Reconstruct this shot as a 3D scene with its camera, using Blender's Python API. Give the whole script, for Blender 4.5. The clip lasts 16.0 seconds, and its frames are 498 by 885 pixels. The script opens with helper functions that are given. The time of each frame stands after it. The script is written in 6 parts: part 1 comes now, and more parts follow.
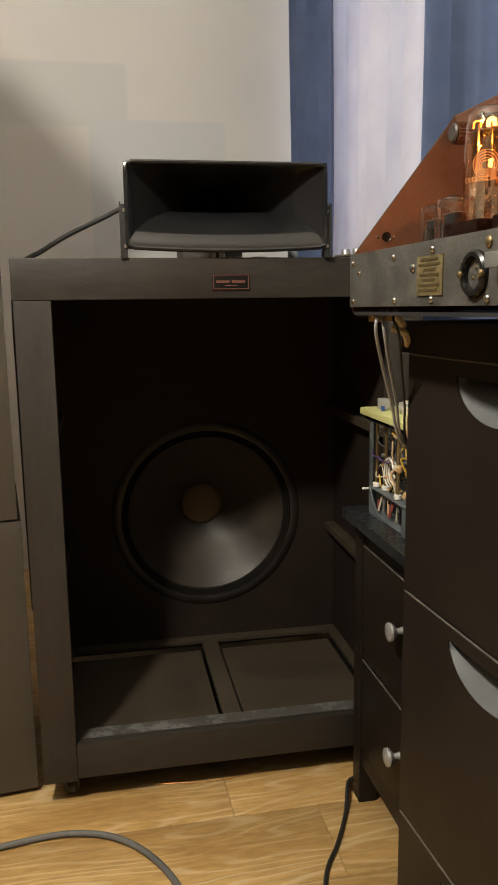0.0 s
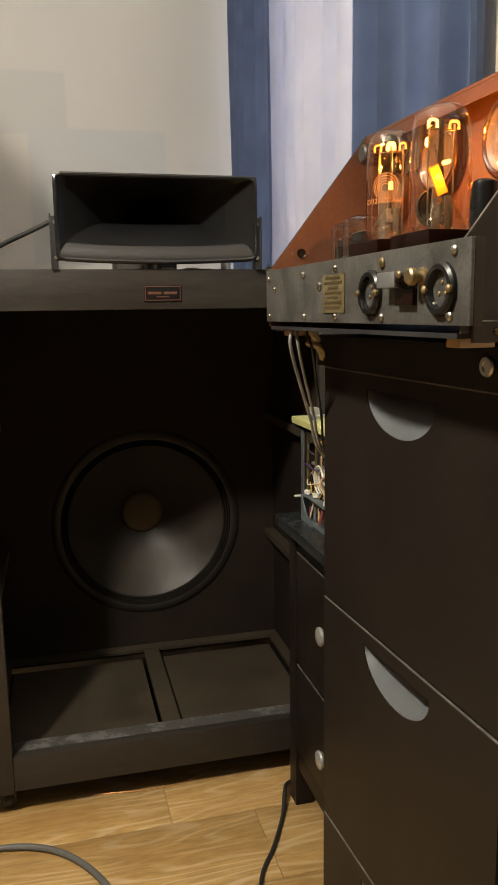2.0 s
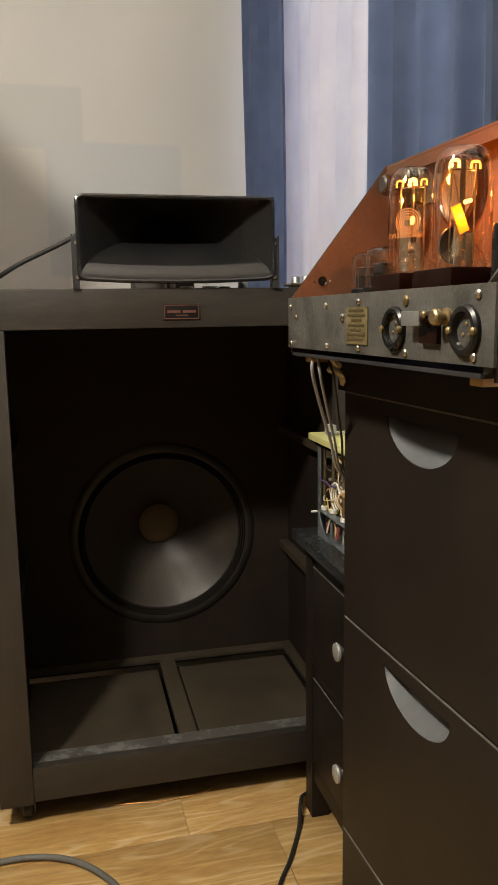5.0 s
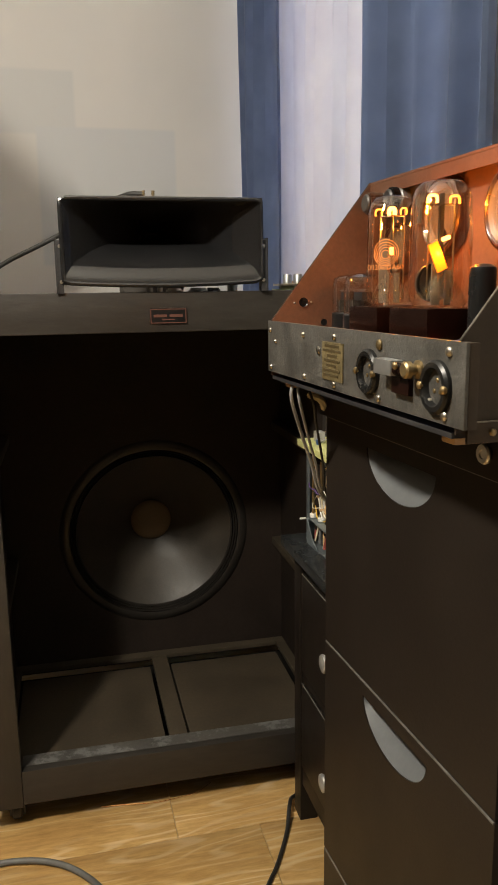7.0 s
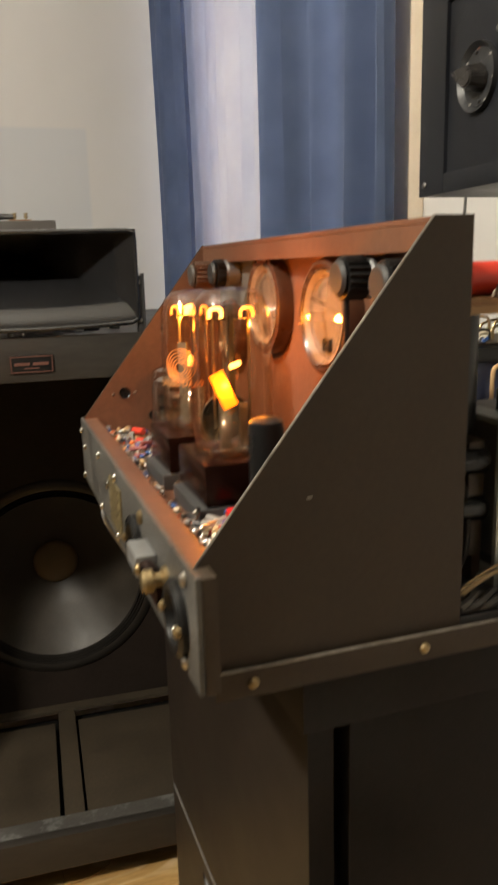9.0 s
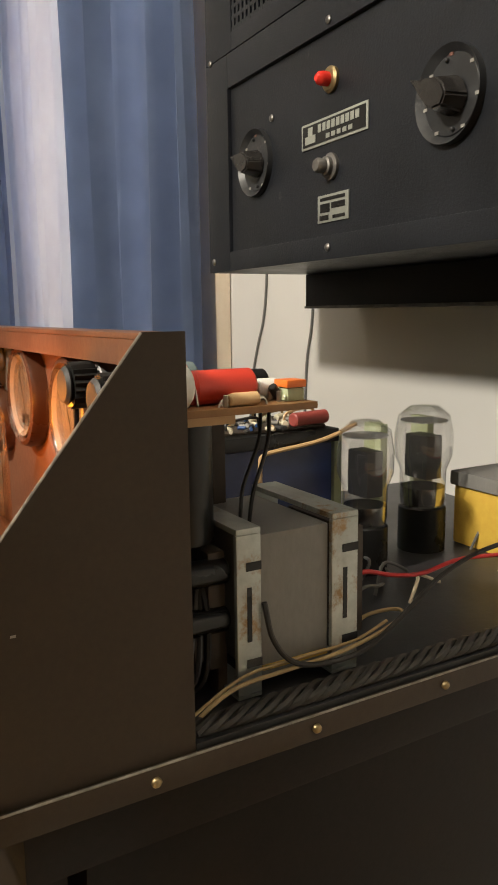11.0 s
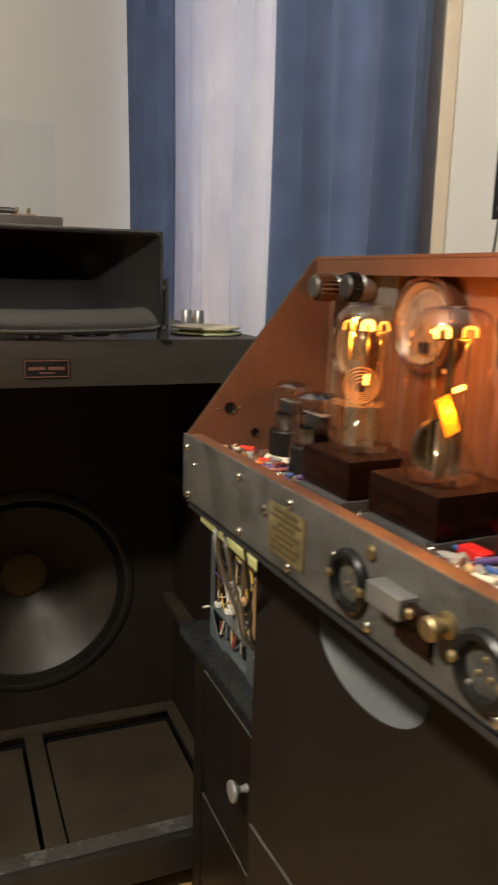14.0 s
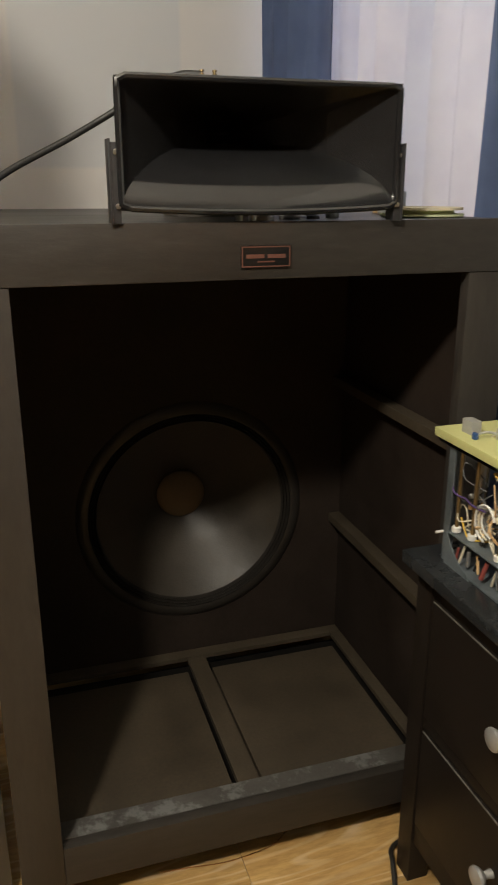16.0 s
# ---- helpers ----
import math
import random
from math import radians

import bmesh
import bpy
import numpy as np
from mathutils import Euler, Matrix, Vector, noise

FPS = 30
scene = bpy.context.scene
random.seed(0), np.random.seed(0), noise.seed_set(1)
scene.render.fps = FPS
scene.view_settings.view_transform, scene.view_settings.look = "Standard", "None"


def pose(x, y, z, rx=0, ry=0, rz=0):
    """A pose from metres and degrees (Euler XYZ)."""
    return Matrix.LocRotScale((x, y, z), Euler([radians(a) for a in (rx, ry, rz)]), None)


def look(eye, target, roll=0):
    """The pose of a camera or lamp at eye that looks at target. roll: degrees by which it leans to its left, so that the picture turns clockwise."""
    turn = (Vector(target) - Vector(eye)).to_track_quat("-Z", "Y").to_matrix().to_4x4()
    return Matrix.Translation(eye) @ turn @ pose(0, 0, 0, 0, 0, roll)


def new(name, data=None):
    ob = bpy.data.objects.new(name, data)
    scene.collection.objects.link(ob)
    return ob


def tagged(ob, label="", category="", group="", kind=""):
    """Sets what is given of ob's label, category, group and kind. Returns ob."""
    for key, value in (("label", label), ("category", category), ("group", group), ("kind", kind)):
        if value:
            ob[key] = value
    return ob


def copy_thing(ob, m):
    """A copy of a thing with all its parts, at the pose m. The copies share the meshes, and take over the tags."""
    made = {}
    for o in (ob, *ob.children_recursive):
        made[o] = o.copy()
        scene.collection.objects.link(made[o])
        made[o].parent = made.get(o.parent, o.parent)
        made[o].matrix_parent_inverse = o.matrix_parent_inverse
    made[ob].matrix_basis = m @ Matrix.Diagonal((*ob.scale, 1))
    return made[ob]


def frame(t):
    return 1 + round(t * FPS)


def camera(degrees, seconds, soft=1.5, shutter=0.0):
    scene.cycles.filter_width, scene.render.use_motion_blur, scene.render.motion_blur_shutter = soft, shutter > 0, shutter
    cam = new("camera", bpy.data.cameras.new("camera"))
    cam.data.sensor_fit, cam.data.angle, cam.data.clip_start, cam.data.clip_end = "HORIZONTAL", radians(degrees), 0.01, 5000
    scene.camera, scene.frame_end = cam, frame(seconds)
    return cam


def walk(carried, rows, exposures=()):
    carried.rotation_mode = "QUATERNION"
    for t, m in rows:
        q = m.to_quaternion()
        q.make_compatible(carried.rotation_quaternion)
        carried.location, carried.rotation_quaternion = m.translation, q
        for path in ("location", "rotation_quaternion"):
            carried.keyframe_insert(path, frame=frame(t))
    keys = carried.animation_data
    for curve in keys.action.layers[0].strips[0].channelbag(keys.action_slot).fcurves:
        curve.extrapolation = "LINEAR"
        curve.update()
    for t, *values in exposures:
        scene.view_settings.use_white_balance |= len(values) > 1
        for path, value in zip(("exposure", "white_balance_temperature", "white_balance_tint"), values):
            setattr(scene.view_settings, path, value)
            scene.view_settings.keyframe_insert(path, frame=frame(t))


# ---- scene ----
# (t, eye, target, roll)
cam = camera(35.9, 16.0, soft=1.7, shutter=0.5)
PATH = [
    (0, (0.02, 0.006, 1.007), (0.398, 1.939, 0.66), -0.8),
    (0.5, (0.031, -0.001, 1.008), (0.437, 1.927, 0.662), -0.8),
    (1, (0.042, -0.008, 1.009), (0.481, 1.913, 0.667), -0.8),
    (1.5, (0.051, -0.013, 1.012), (0.518, 1.902, 0.675), -0.7),
    (2, (0.056, -0.02, 1.017), (0.55, 1.888, 0.682), -0.8),
    (2.5, (0.055, -0.027, 1.021), (0.566, 1.878, 0.69), -0.9),
    (3, (0.052, -0.032, 1.03), (0.568, 1.872, 0.701), -0.9),
    (3.5, (0.042, -0.031, 1.035), (0.548, 1.877, 0.708), -0.9),
    (4, (0.036, -0.031, 1.039), (0.529, 1.881, 0.716), -0.9),
    (6.5, (0.062, -0.033, 1.074), (0.515, 1.884, 0.727), -0.7),
    (7, (0.074, -0.009, 1.1), (0.533, 1.898, 0.711), -0.8),
    (7.5, (0.073, 0.046, 1.106), (0.53, 1.941, 0.661), -0.9),
    (8, (0.11, 0.08, 1.121), (0.583, 1.963, 0.641), -1.1),
    (8.5, (0.21, 0.102, 1.16), (0.706, 1.981, 0.685), -1.3),
    (9, (0.268, 0.131, 1.2), (0.802, 2.007, 0.758), -1.6),
    (9.5, (0.306, 0.146, 1.231), (0.923, 2.009, 0.848), -2.0),
    (10, (0.337, 0.151, 1.228), (1.124, 1.954, 0.869), -2.2),
    (10.2, (0.343, 0.15, 1.227), (1.18, 1.932, 0.871), -2.2),
    (12.3, (0.288, 0.108, 1.239), (1.216, 1.849, 0.912), -0.2),
    (12.5, (0.271, 0.111, 1.235), (1.161, 1.872, 0.913), -0.0),
    (13, (0.215, 0.134, 1.221), (1.026, 1.931, 0.887), 0.9),
    (13.5, (0.164, 0.176, 1.209), (0.933, 1.984, 0.837), 1.4),
    (14, (0.106, 0.232, 1.201), (0.861, 2.036, 0.783), 1.6),
    (14.5, (0.034, 0.275, 1.191), (0.761, 2.078, 0.722), 1.6),
    (15, (-0.032, 0.324, 1.169), (0.624, 2.135, 0.631), 1.0),
    (15.5, (-0.061, 0.393, 1.145), (0.557, 2.201, 0.554), 0.7),
    (16, (-0.071, 0.469, 1.14), (0.515, 2.276, 0.512), 0.0),
]
EXPOSURES = [(0.0, 0.0), (8.5, 0.0), (13.0, -0.05), (14.0, -0.2), (16.0, -0.15)]

walk(cam, [(t, look(eye, target, roll)) for t, eye, target, roll in PATH], EXPOSURES)

FLOOR = 0.01            # floor height
WALL_X, WALL_Y = 0.965, 3.0   # inner faces of the window wall and of the end wall

# ---- light ----
world = bpy.data.worlds.new("world")
scene.world = world
world.use_nodes = True
sky = world.node_tree.nodes.new("ShaderNodeTexSky")
sky.sky_type, sky.sun_disc, sky.sun_elevation, sky.sun_rotation = "NISHITA", False, radians(8), radians(60)
world.node_tree.links.new(sky.outputs[0], world.node_tree.nodes["Background"].inputs[0])
world.node_tree.nodes["Background"].inputs[1].default_value = 0.12


def area_lamp(name, m, sx, sy, watts, colour):
    d = bpy.data.lights.new(name, "AREA")
    d.shape, d.size, d.size_y, d.energy, d.color = "RECTANGLE", sx, sy, watts, colour
    ob = new(name, d)
    ob.matrix_world = m
    return ob


def point_lamp(name, at, watts, colour, radius):
    d = bpy.data.lights.new(name, "POINT")
    d.energy, d.color, d.shadow_soft_size = watts, colour, radius
    ob = new(name, d)
    ob.location = at
    return ob


# the room's one lamp, above and to the side of the walk
point_lamp("room_lamp_light", (-0.54, 0.44, 2.05), 114, (1.0, 0.92, 0.775), 0.06)
# evening sky in the window's opening
area_lamp("window_light", look((1.22, 2.25, 1.75), (0.2, 2.25, 1.5)), 1.2, 1.5, 8.5, (0.62, 0.72, 1.0))


# ---- materials ----
def nodes_of(name):
    m = bpy.data.materials.new(name)
    m.use_nodes = True
    nt = m.node_tree
    return m, nt, nt.nodes["Principled BSDF"]


def node(nt, kind, **inputs):
    n = nt.nodes.new(kind)
    for k, v in inputs.items():
        n.inputs[k.replace("_", " ")].default_value = v
    return n


def ramp(nt, fac, stops):
    r = nt.nodes.new("ShaderNodeValToRGB")
    els = r.color_ramp.elements
    while len(els) < len(stops):
        els.new(0.5)
    for e, (p, c) in zip(els, stops):
        e.position, e.color = p, (*c, 1) if len(c) == 3 else c
    nt.links.new(fac, r.inputs[0])
    return r.outputs[0]


def coords(nt, scale=(1, 1, 1)):
    tc = nt.nodes.new("ShaderNodeTexCoord")
    mp = nt.nodes.new("ShaderNodeMapping")
    mp.inputs["Scale"].default_value = scale
    nt.links.new(tc.outputs["Object"], mp.inputs["Vector"])
    return mp.outputs["Vector"]


def mat(name, colour, rough=0.5, metal=0.0, vary=0.25, fine=120, broad=7, bump=0.15, stretch=(1, 1, 1), tint=None, coat=0.0, spec=0.5, worn=None, worn_at=0.68):
    """Colour with variation at two scales, uneven gloss and fine relief. worn: a second colour that shows in patches."""
    m, nt, p = nodes_of(name)
    v = coords(nt, stretch)
    n1 = node(nt, "ShaderNodeTexNoise", Scale=fine, Detail=5.0, Roughness=0.65)
    n2 = node(nt, "ShaderNodeTexNoise", Scale=broad, Detail=6.0, Roughness=0.6)
    for n in (n1, n2):
        nt.links.new(v, n.inputs["Vector"])
    c2 = tint or tuple(min(1, c * (1 + vary)) for c in colour)
    c1 = tuple(c * (1 - vary) for c in colour)
    a = ramp(nt, n2.outputs["Fac"], [(0.3, c1), (0.7, c2)])
    mix = nt.nodes.new("ShaderNodeMix")
    mix.data_type, mix.blend_type = "RGBA", "OVERLAY"
    mix.inputs[0].default_value = min(1.0, vary * 1.2)
    nt.links.new(a, mix.inputs[6])
    nt.links.new(n1.outputs["Fac"], mix.inputs[7])
    out = mix.outputs[2]
    if worn:
        n3 = node(nt, "ShaderNodeTexNoise", Scale=broad * 2.2, Detail=9.0, Roughness=0.72)
        nt.links.new(v, n3.inputs["Vector"])
        w = ramp(nt, n3.outputs["Fac"], [(worn_at - 0.04, (0, 0, 0)), (worn_at + 0.04, (1, 1, 1))])
        mx = nt.nodes.new("ShaderNodeMix")
        mx.data_type = "RGBA"
        nt.links.new(w, mx.inputs[0])
        nt.links.new(out, mx.inputs[6])
        mx.inputs[7].default_value = (*worn, 1)
        out = mx.outputs[2]
    nt.links.new(out, p.inputs["Base Color"])
    r = ramp(nt, n2.outputs["Fac"], [(0.25, (max(0.02, rough - 0.12),) * 3), (0.75, (min(1, rough + 0.12),) * 3)])
    nt.links.new(r, p.inputs["Roughness"])
    p.inputs["Metallic"].default_value = metal
    p.inputs["Coat Weight"].default_value = coat
    p.inputs["Specular IOR Level"].default_value = spec
    if bump:
        b = node(nt, "ShaderNodeBump", Strength=bump, Distance=0.0012)
        nt.links.new(n1.outputs["Fac"], b.inputs["Height"])
        nt.links.new(b.outputs["Normal"], p.inputs["Normal"])
    return m


def glass(name, colour=(1, 1, 1), rough=0.02, sheen=0.075):
    """Thin clear bulb glass: mostly see-through, with a mirror sheen towards grazing angles."""
    m, nt, p = nodes_of(name)
    tr = node(nt, "ShaderNodeBsdfTransparent", Color=(*colour, 1))
    gl = node(nt, "ShaderNodeBsdfGlossy", Roughness=rough)
    lw = node(nt, "ShaderNodeLayerWeight", Blend=0.5)
    pw = nt.nodes.new("ShaderNodeMath")
    pw.operation = "POWER"
    nt.links.new(lw.outputs["Facing"], pw.inputs[0])
    pw.inputs[1].default_value = 2.6
    fr = nt.nodes.new("ShaderNodeMath")
    fr.operation = "MULTIPLY_ADD"
    nt.links.new(pw.outputs[0], fr.inputs[0])
    fr.inputs[1].default_value, fr.inputs[2].default_value = 0.60, sheen
    mx = nt.nodes.new("ShaderNodeMixShader")
    nt.links.new(fr.outputs[0], mx.inputs[0])
    nt.links.new(tr.outputs[0], mx.inputs[1])
    nt.links.new(gl.outputs[0], mx.inputs[2])
    nt.links.new(mx.outputs[0], nt.nodes["Material Output"].inputs["Surface"])
    return m


def glow(name, colour, strength):
    m, nt, p = nodes_of(name)
    p.inputs["Base Color"].default_value = (*colour, 1)
    p.inputs["Emission Color"].default_value = (*colour, 1)
    p.inputs["Emission Strength"].default_value = strength
    return m


def wall_material():
    m, nt, p = nodes_of("painted_plaster")
    v = coords(nt)
    n1 = node(nt, "ShaderNodeTexNoise", Scale=160.0, Detail=4.0)
    n2 = node(nt, "ShaderNodeTexNoise", Scale=1.6, Detail=4.0)
    for n in (n1, n2):
        nt.links.new(v, n.inputs["Vector"])
    base = ramp(nt, n2.outputs["Fac"], [(0.3, (0.66, 0.65, 0.63)), (0.7, (0.73, 0.715, 0.69))])
    # two squares of touched-up paint on the end wall
    sep = nt.nodes.new("ShaderNodeSeparateXYZ")
    nt.links.new(v, sep.inputs[0])

    def inside(axis, lo, hi):
        a = nt.nodes.new("ShaderNodeMapRange")
        b = nt.nodes.new("ShaderNodeMapRange")
        for r, e0, e1 in ((a, lo - 0.006, lo + 0.006), (b, hi + 0.006, hi - 0.006)):
            nt.links.new(sep.outputs[axis], r.inputs["Value"])
            r.inputs["From Min"].default_value, r.inputs["From Max"].default_value = e0, e1
        k = nt.nodes.new("ShaderNodeMath")
        k.operation = "MULTIPLY"
        nt.links.new(a.outputs[0], k.inputs[0])
        nt.links.new(b.outputs[0], k.inputs[1])
        return k.outputs[0]

    out = base
    for (x0, x1, z0, z1), c in (((-0.9, 0.17, 1.66, 1.875), (0.635, 0.64, 0.635)), ((0.03, 0.53, 1.2, 1.685), (0.625, 0.64, 0.65))):
        k = nt.nodes.new("ShaderNodeMath")
        k.operation = "MULTIPLY"
        nt.links.new(inside(0, x0, x1), k.inputs[0])
        nt.links.new(inside(2, z0, z1), k.inputs[1])
        far = nt.nodes.new("ShaderNodeMath")
        far.operation = "MULTIPLY"
        nt.links.new(k.outputs[0], far.inputs[0])
        nt.links.new(inside(1, 2.9, 3.1), far.inputs[1])
        mx = nt.nodes.new("ShaderNodeMix")
        mx.data_type = "RGBA"
        nt.links.new(far.outputs[0], mx.inputs[0])
        nt.links.new(out, mx.inputs[6])
        mx.inputs[7].default_value = (*c, 1)
        out = mx.outputs[2]
    nt.links.new(out, p.inputs["Base Color"])
    p.inputs["Roughness"].default_value = 0.8
    b = node(nt, "ShaderNodeBump", Strength=0.12, Distance=0.002)
    nt.links.new(n1.outputs["Fac"], b.inputs["Height"])
    nt.links.new(b.outputs["Normal"], p.inputs["Normal"])
    return m


def oak_material():
    """Limed oak laminate: long grain with pale cathedral figures, each board its own cut."""
    m, nt, p = nodes_of("oak_laminate")
    tc = nt.nodes.new("ShaderNodeTexCoord")
    info = nt.nodes.new("ShaderNodeObjectInfo")
    shift = nt.nodes.new("ShaderNodeVectorMath")
    shift.operation = "MULTIPLY_ADD"
    nt.links.new(info.outputs["Random"], shift.inputs[0])
    shift.inputs[1].default_value = (17, 9, 5)
    nt.links.new(tc.outputs["Object"], shift.inputs[2])

    def mapped(s):
        mp = nt.nodes.new("ShaderNodeMapping")
        mp.inputs["Scale"].default_value = s
        nt.links.new(shift.outputs[0], mp.inputs["Vector"])
        return mp.outputs["Vector"]

    grain = node(nt, "ShaderNodeTexNoise", Scale=60.0, Detail=7.0, Roughness=0.7)
    nt.links.new(mapped((0.30, 1.8, 1)), grain.inputs["Vector"])
    broad = node(nt, "ShaderNodeTexNoise", Scale=5.0, Detail=4.0)
    nt.links.new(mapped((0.5, 2.0, 1)), broad.inputs["Vector"])
    wave = node(nt, "ShaderNodeTexWave", Scale=5.0, Distortion=26.0, Detail=2.0)
    wave.inputs["Detail Scale"].default_value = 0.9
    wave.bands_direction = "Y"
    nt.links.new(mapped((0.42, 2.2, 1)), wave.inputs["Vector"])
    base = ramp(nt, broad.outputs["Fac"], [(0.3, (0.46, 0.27, 0.095)), (0.55, (0.60, 0.38, 0.145)), (0.75, (0.68, 0.46, 0.20))])
    dark = ramp(nt, grain.outputs["Fac"], [(0.35, (0.66, 0.62, 0.56)), (0.6, (1, 1, 1))])
    m1 = nt.nodes.new("ShaderNodeMix")
    m1.data_type, m1.blend_type = "RGBA", "MULTIPLY"
    m1.inputs[0].default_value = 0.8
    nt.links.new(base, m1.inputs[6])
    nt.links.new(dark, m1.inputs[7])
    lime = ramp(nt, wave.outputs["Fac"], [(0.72, (0, 0, 0)), (0.97, (0.42, 0.42, 0.42))])
    part_of = ramp(nt, broad.outputs["Fac"], [(0.38, (0, 0, 0)), (0.55, (1, 1, 1))])
    k = nt.nodes.new("ShaderNodeMath")
    k.operation = "MULTIPLY"
    nt.links.new(lime, k.inputs[0])
    nt.links.new(part_of, k.inputs[1])
    m2 = nt.nodes.new("ShaderNodeMix")
    m2.data_type = "RGBA"
    nt.links.new(k.outputs[0], m2.inputs[0])
    nt.links.new(m1.outputs[2], m2.inputs[6])
    m2.inputs[7].default_value = (0.80, 0.66, 0.44, 1)
    tone = nt.nodes.new("ShaderNodeHueSaturation")
    val = nt.nodes.new("ShaderNodeMapRange")
    val.inputs["To Min"].default_value, val.inputs["To Max"].default_value = 0.85, 1.12
    nt.links.new(info.outputs["Random"], val.inputs["Value"])
    nt.links.new(val.outputs[0], tone.inputs["Value"])
    nt.links.new(m2.outputs[2], tone.inputs["Color"])
    nt.links.new(tone.outputs[0], p.inputs["Base Color"])
    p.inputs["Roughness"].default_value = 0.30
    b = node(nt, "ShaderNodeBump", Strength=0.2, Distance=0.001)
    nt.links.new(grain.outputs["Fac"], b.inputs["Height"])
    nt.links.new(b.outputs["Normal"], p.inputs["Normal"])
    return m


def cloth_material(name, dark, light, sheer=0.0, weave=900.0):
    m, nt, p = nodes_of(name)
    v = coords(nt)
    n1 = node(nt, "ShaderNodeTexNoise", Scale=weave, Detail=2.0)
    n2 = node(nt, "ShaderNodeTexNoise", Scale=9.0, Detail=5.0)
    for n in (n1, n2):
        nt.links.new(v, n.inputs["Vector"])
    c = ramp(nt, n2.outputs["Fac"], [(0.3, dark), (0.7, light)])
    nt.links.new(c, p.inputs["Base Color"])
    p.inputs["Roughness"].default_value = 0.85
    p.inputs["Sheen Weight"].default_value = 0.25
    b = node(nt, "ShaderNodeBump", Strength=0.25, Distance=0.0006)
    nt.links.new(n1.outputs["Fac"], b.inputs["Height"])
    nt.links.new(b.outputs["Normal"], p.inputs["Normal"])
    tl = nt.nodes.new("ShaderNodeBsdfTranslucent")
    nt.links.new(c, tl.inputs["Color"])
    mx = nt.nodes.new("ShaderNodeMixShader")
    mx.inputs[0].default_value = sheer
    nt.links.new(p.outputs[0], mx.inputs[1])
    nt.links.new(tl.outputs[0], mx.inputs[2])
    nt.links.new(mx.outputs[0], nt.nodes["Material Output"].inputs["Surface"])
    return m


PLASTER = wall_material()
OAK = oak_material()
BLUE_CLOTH = cloth_material("blue_curtain_cloth", (0.155, 0.21, 0.36), (0.21, 0.28, 0.46), 0.12)
SHEER = cloth_material("white_voile", (0.74, 0.74, 0.78), (0.82, 0.82, 0.84), 0.5)
CEILING = mat("white_ceiling", (0.78, 0.77, 0.74), 0.85, vary=0.05, bump=0.1)
# made-up dark brown for the unseen walls, to cut their bounced light
LOW_BOUNCE = mat("low_bounce_brown", (0.14, 0.11, 0.085), 0.8, vary=0.1)
TAN = mat("tan_painted_frame", (0.70, 0.60, 0.47), 0.55, vary=0.1)
BLACK_WOOD = mat("black_stained_wood", (0.033, 0.029, 0.025), 0.45, vary=0.35, fine=90, broad=5, bump=0.35, stretch=(0.25, 1, 1), worn=(0.085, 0.076, 0.066), worn_at=0.66)
BLACK_WOOD_UP = mat("black_stained_wood_upright", (0.032, 0.028, 0.024), 0.48, vary=0.35, fine=90, broad=5, bump=0.35, stretch=(1, 1, 0.25), worn=(0.075, 0.068, 0.058), worn_at=0.69)
CAB_INSIDE = mat("cabinet_inside_black", (0.024, 0.017, 0.013), 0.65, vary=0.3, broad=6, bump=0.2, spec=0.25)
# near-black that paints the shade in the gaps round the base panels
GAP_SHADE = mat("gap_shade_black", (0.006, 0.005, 0.004), 0.8, vary=0.2, spec=0.2)
DUSTY = mat("dusty_black_board", (0.052, 0.039, 0.024), 0.7, vary=0.3, fine=150, broad=9, bump=0.2)
LIP = mat("scuffed_black_lip", (0.07, 0.066, 0.06), 0.5, vary=0.3, broad=8, bump=0.3, worn=(0.16, 0.16, 0.155), worn_at=0.55)
UNIT_BLACK = mat("black_brown_foil", (0.0180, 0.0142, 0.0115), 0.40, vary=0.22, fine=220, broad=4, bump=0.12, spec=0.14)
# rubbed edges and the highlight along them, in one pale colour
EDGE_WEAR_LIGHT = mat("rubbed_highlit_edge", (0.13, 0.125, 0.115), 0.5, vary=0.5, fine=300, broad=40)
STEEL_EDGE = mat("rubbed_steel_edge", (0.22, 0.20, 0.17), 0.4, metal=0.5, vary=0.5, fine=300, broad=60)
UNIT_CUT = mat("worn_grey_recess", (0.115, 0.122, 0.127), 0.6, vary=0.12)
STACK_GREY = mat("grey_brown_painted_board", (0.072, 0.062, 0.050), 0.5, vary=0.15, broad=3, bump=0.15)
HORN_BLACK = mat("gloss_black_enamel", (0.015, 0.015, 0.016), 0.19, vary=0.2, fine=60, bump=0.05, coat=0.6)
STEEL_BLACK = mat("black_painted_steel", (0.03, 0.03, 0.032), 0.4, vary=0.3, worn=(0.16, 0.15, 0.14), worn_at=0.72)
CONE = mat("black_paper_cone", (0.048, 0.040, 0.031), 0.46, vary=0.25, fine=200, broad=10, bump=0.3)
SURROUND = mat("black_treated_surround", (0.022, 0.019, 0.016), 0.45, vary=0.2)
DUSTCAP = mat("brown_felt_dust_cap", (0.17, 0.115, 0.06), 0.8, vary=0.15, fine=300)
CHASSIS_GREY = mat("worn_grey_hammered_paint", (0.080, 0.077, 0.070), 0.48, metal=0.15, vary=0.45, fine=220, broad=22, bump=0.6, worn=(0.135, 0.11, 0.08), worn_at=0.63)
WING_GREY = mat("dark_grey_brown_enamel", (0.044, 0.032, 0.022), 0.45, vary=0.16, fine=240, broad=6, bump=0.12, spec=0.28)
PRIMER = mat("red_brown_lacquered_panel", (0.128, 0.056, 0.030), 0.45, vary=0.28, fine=180, broad=9, bump=0.25)
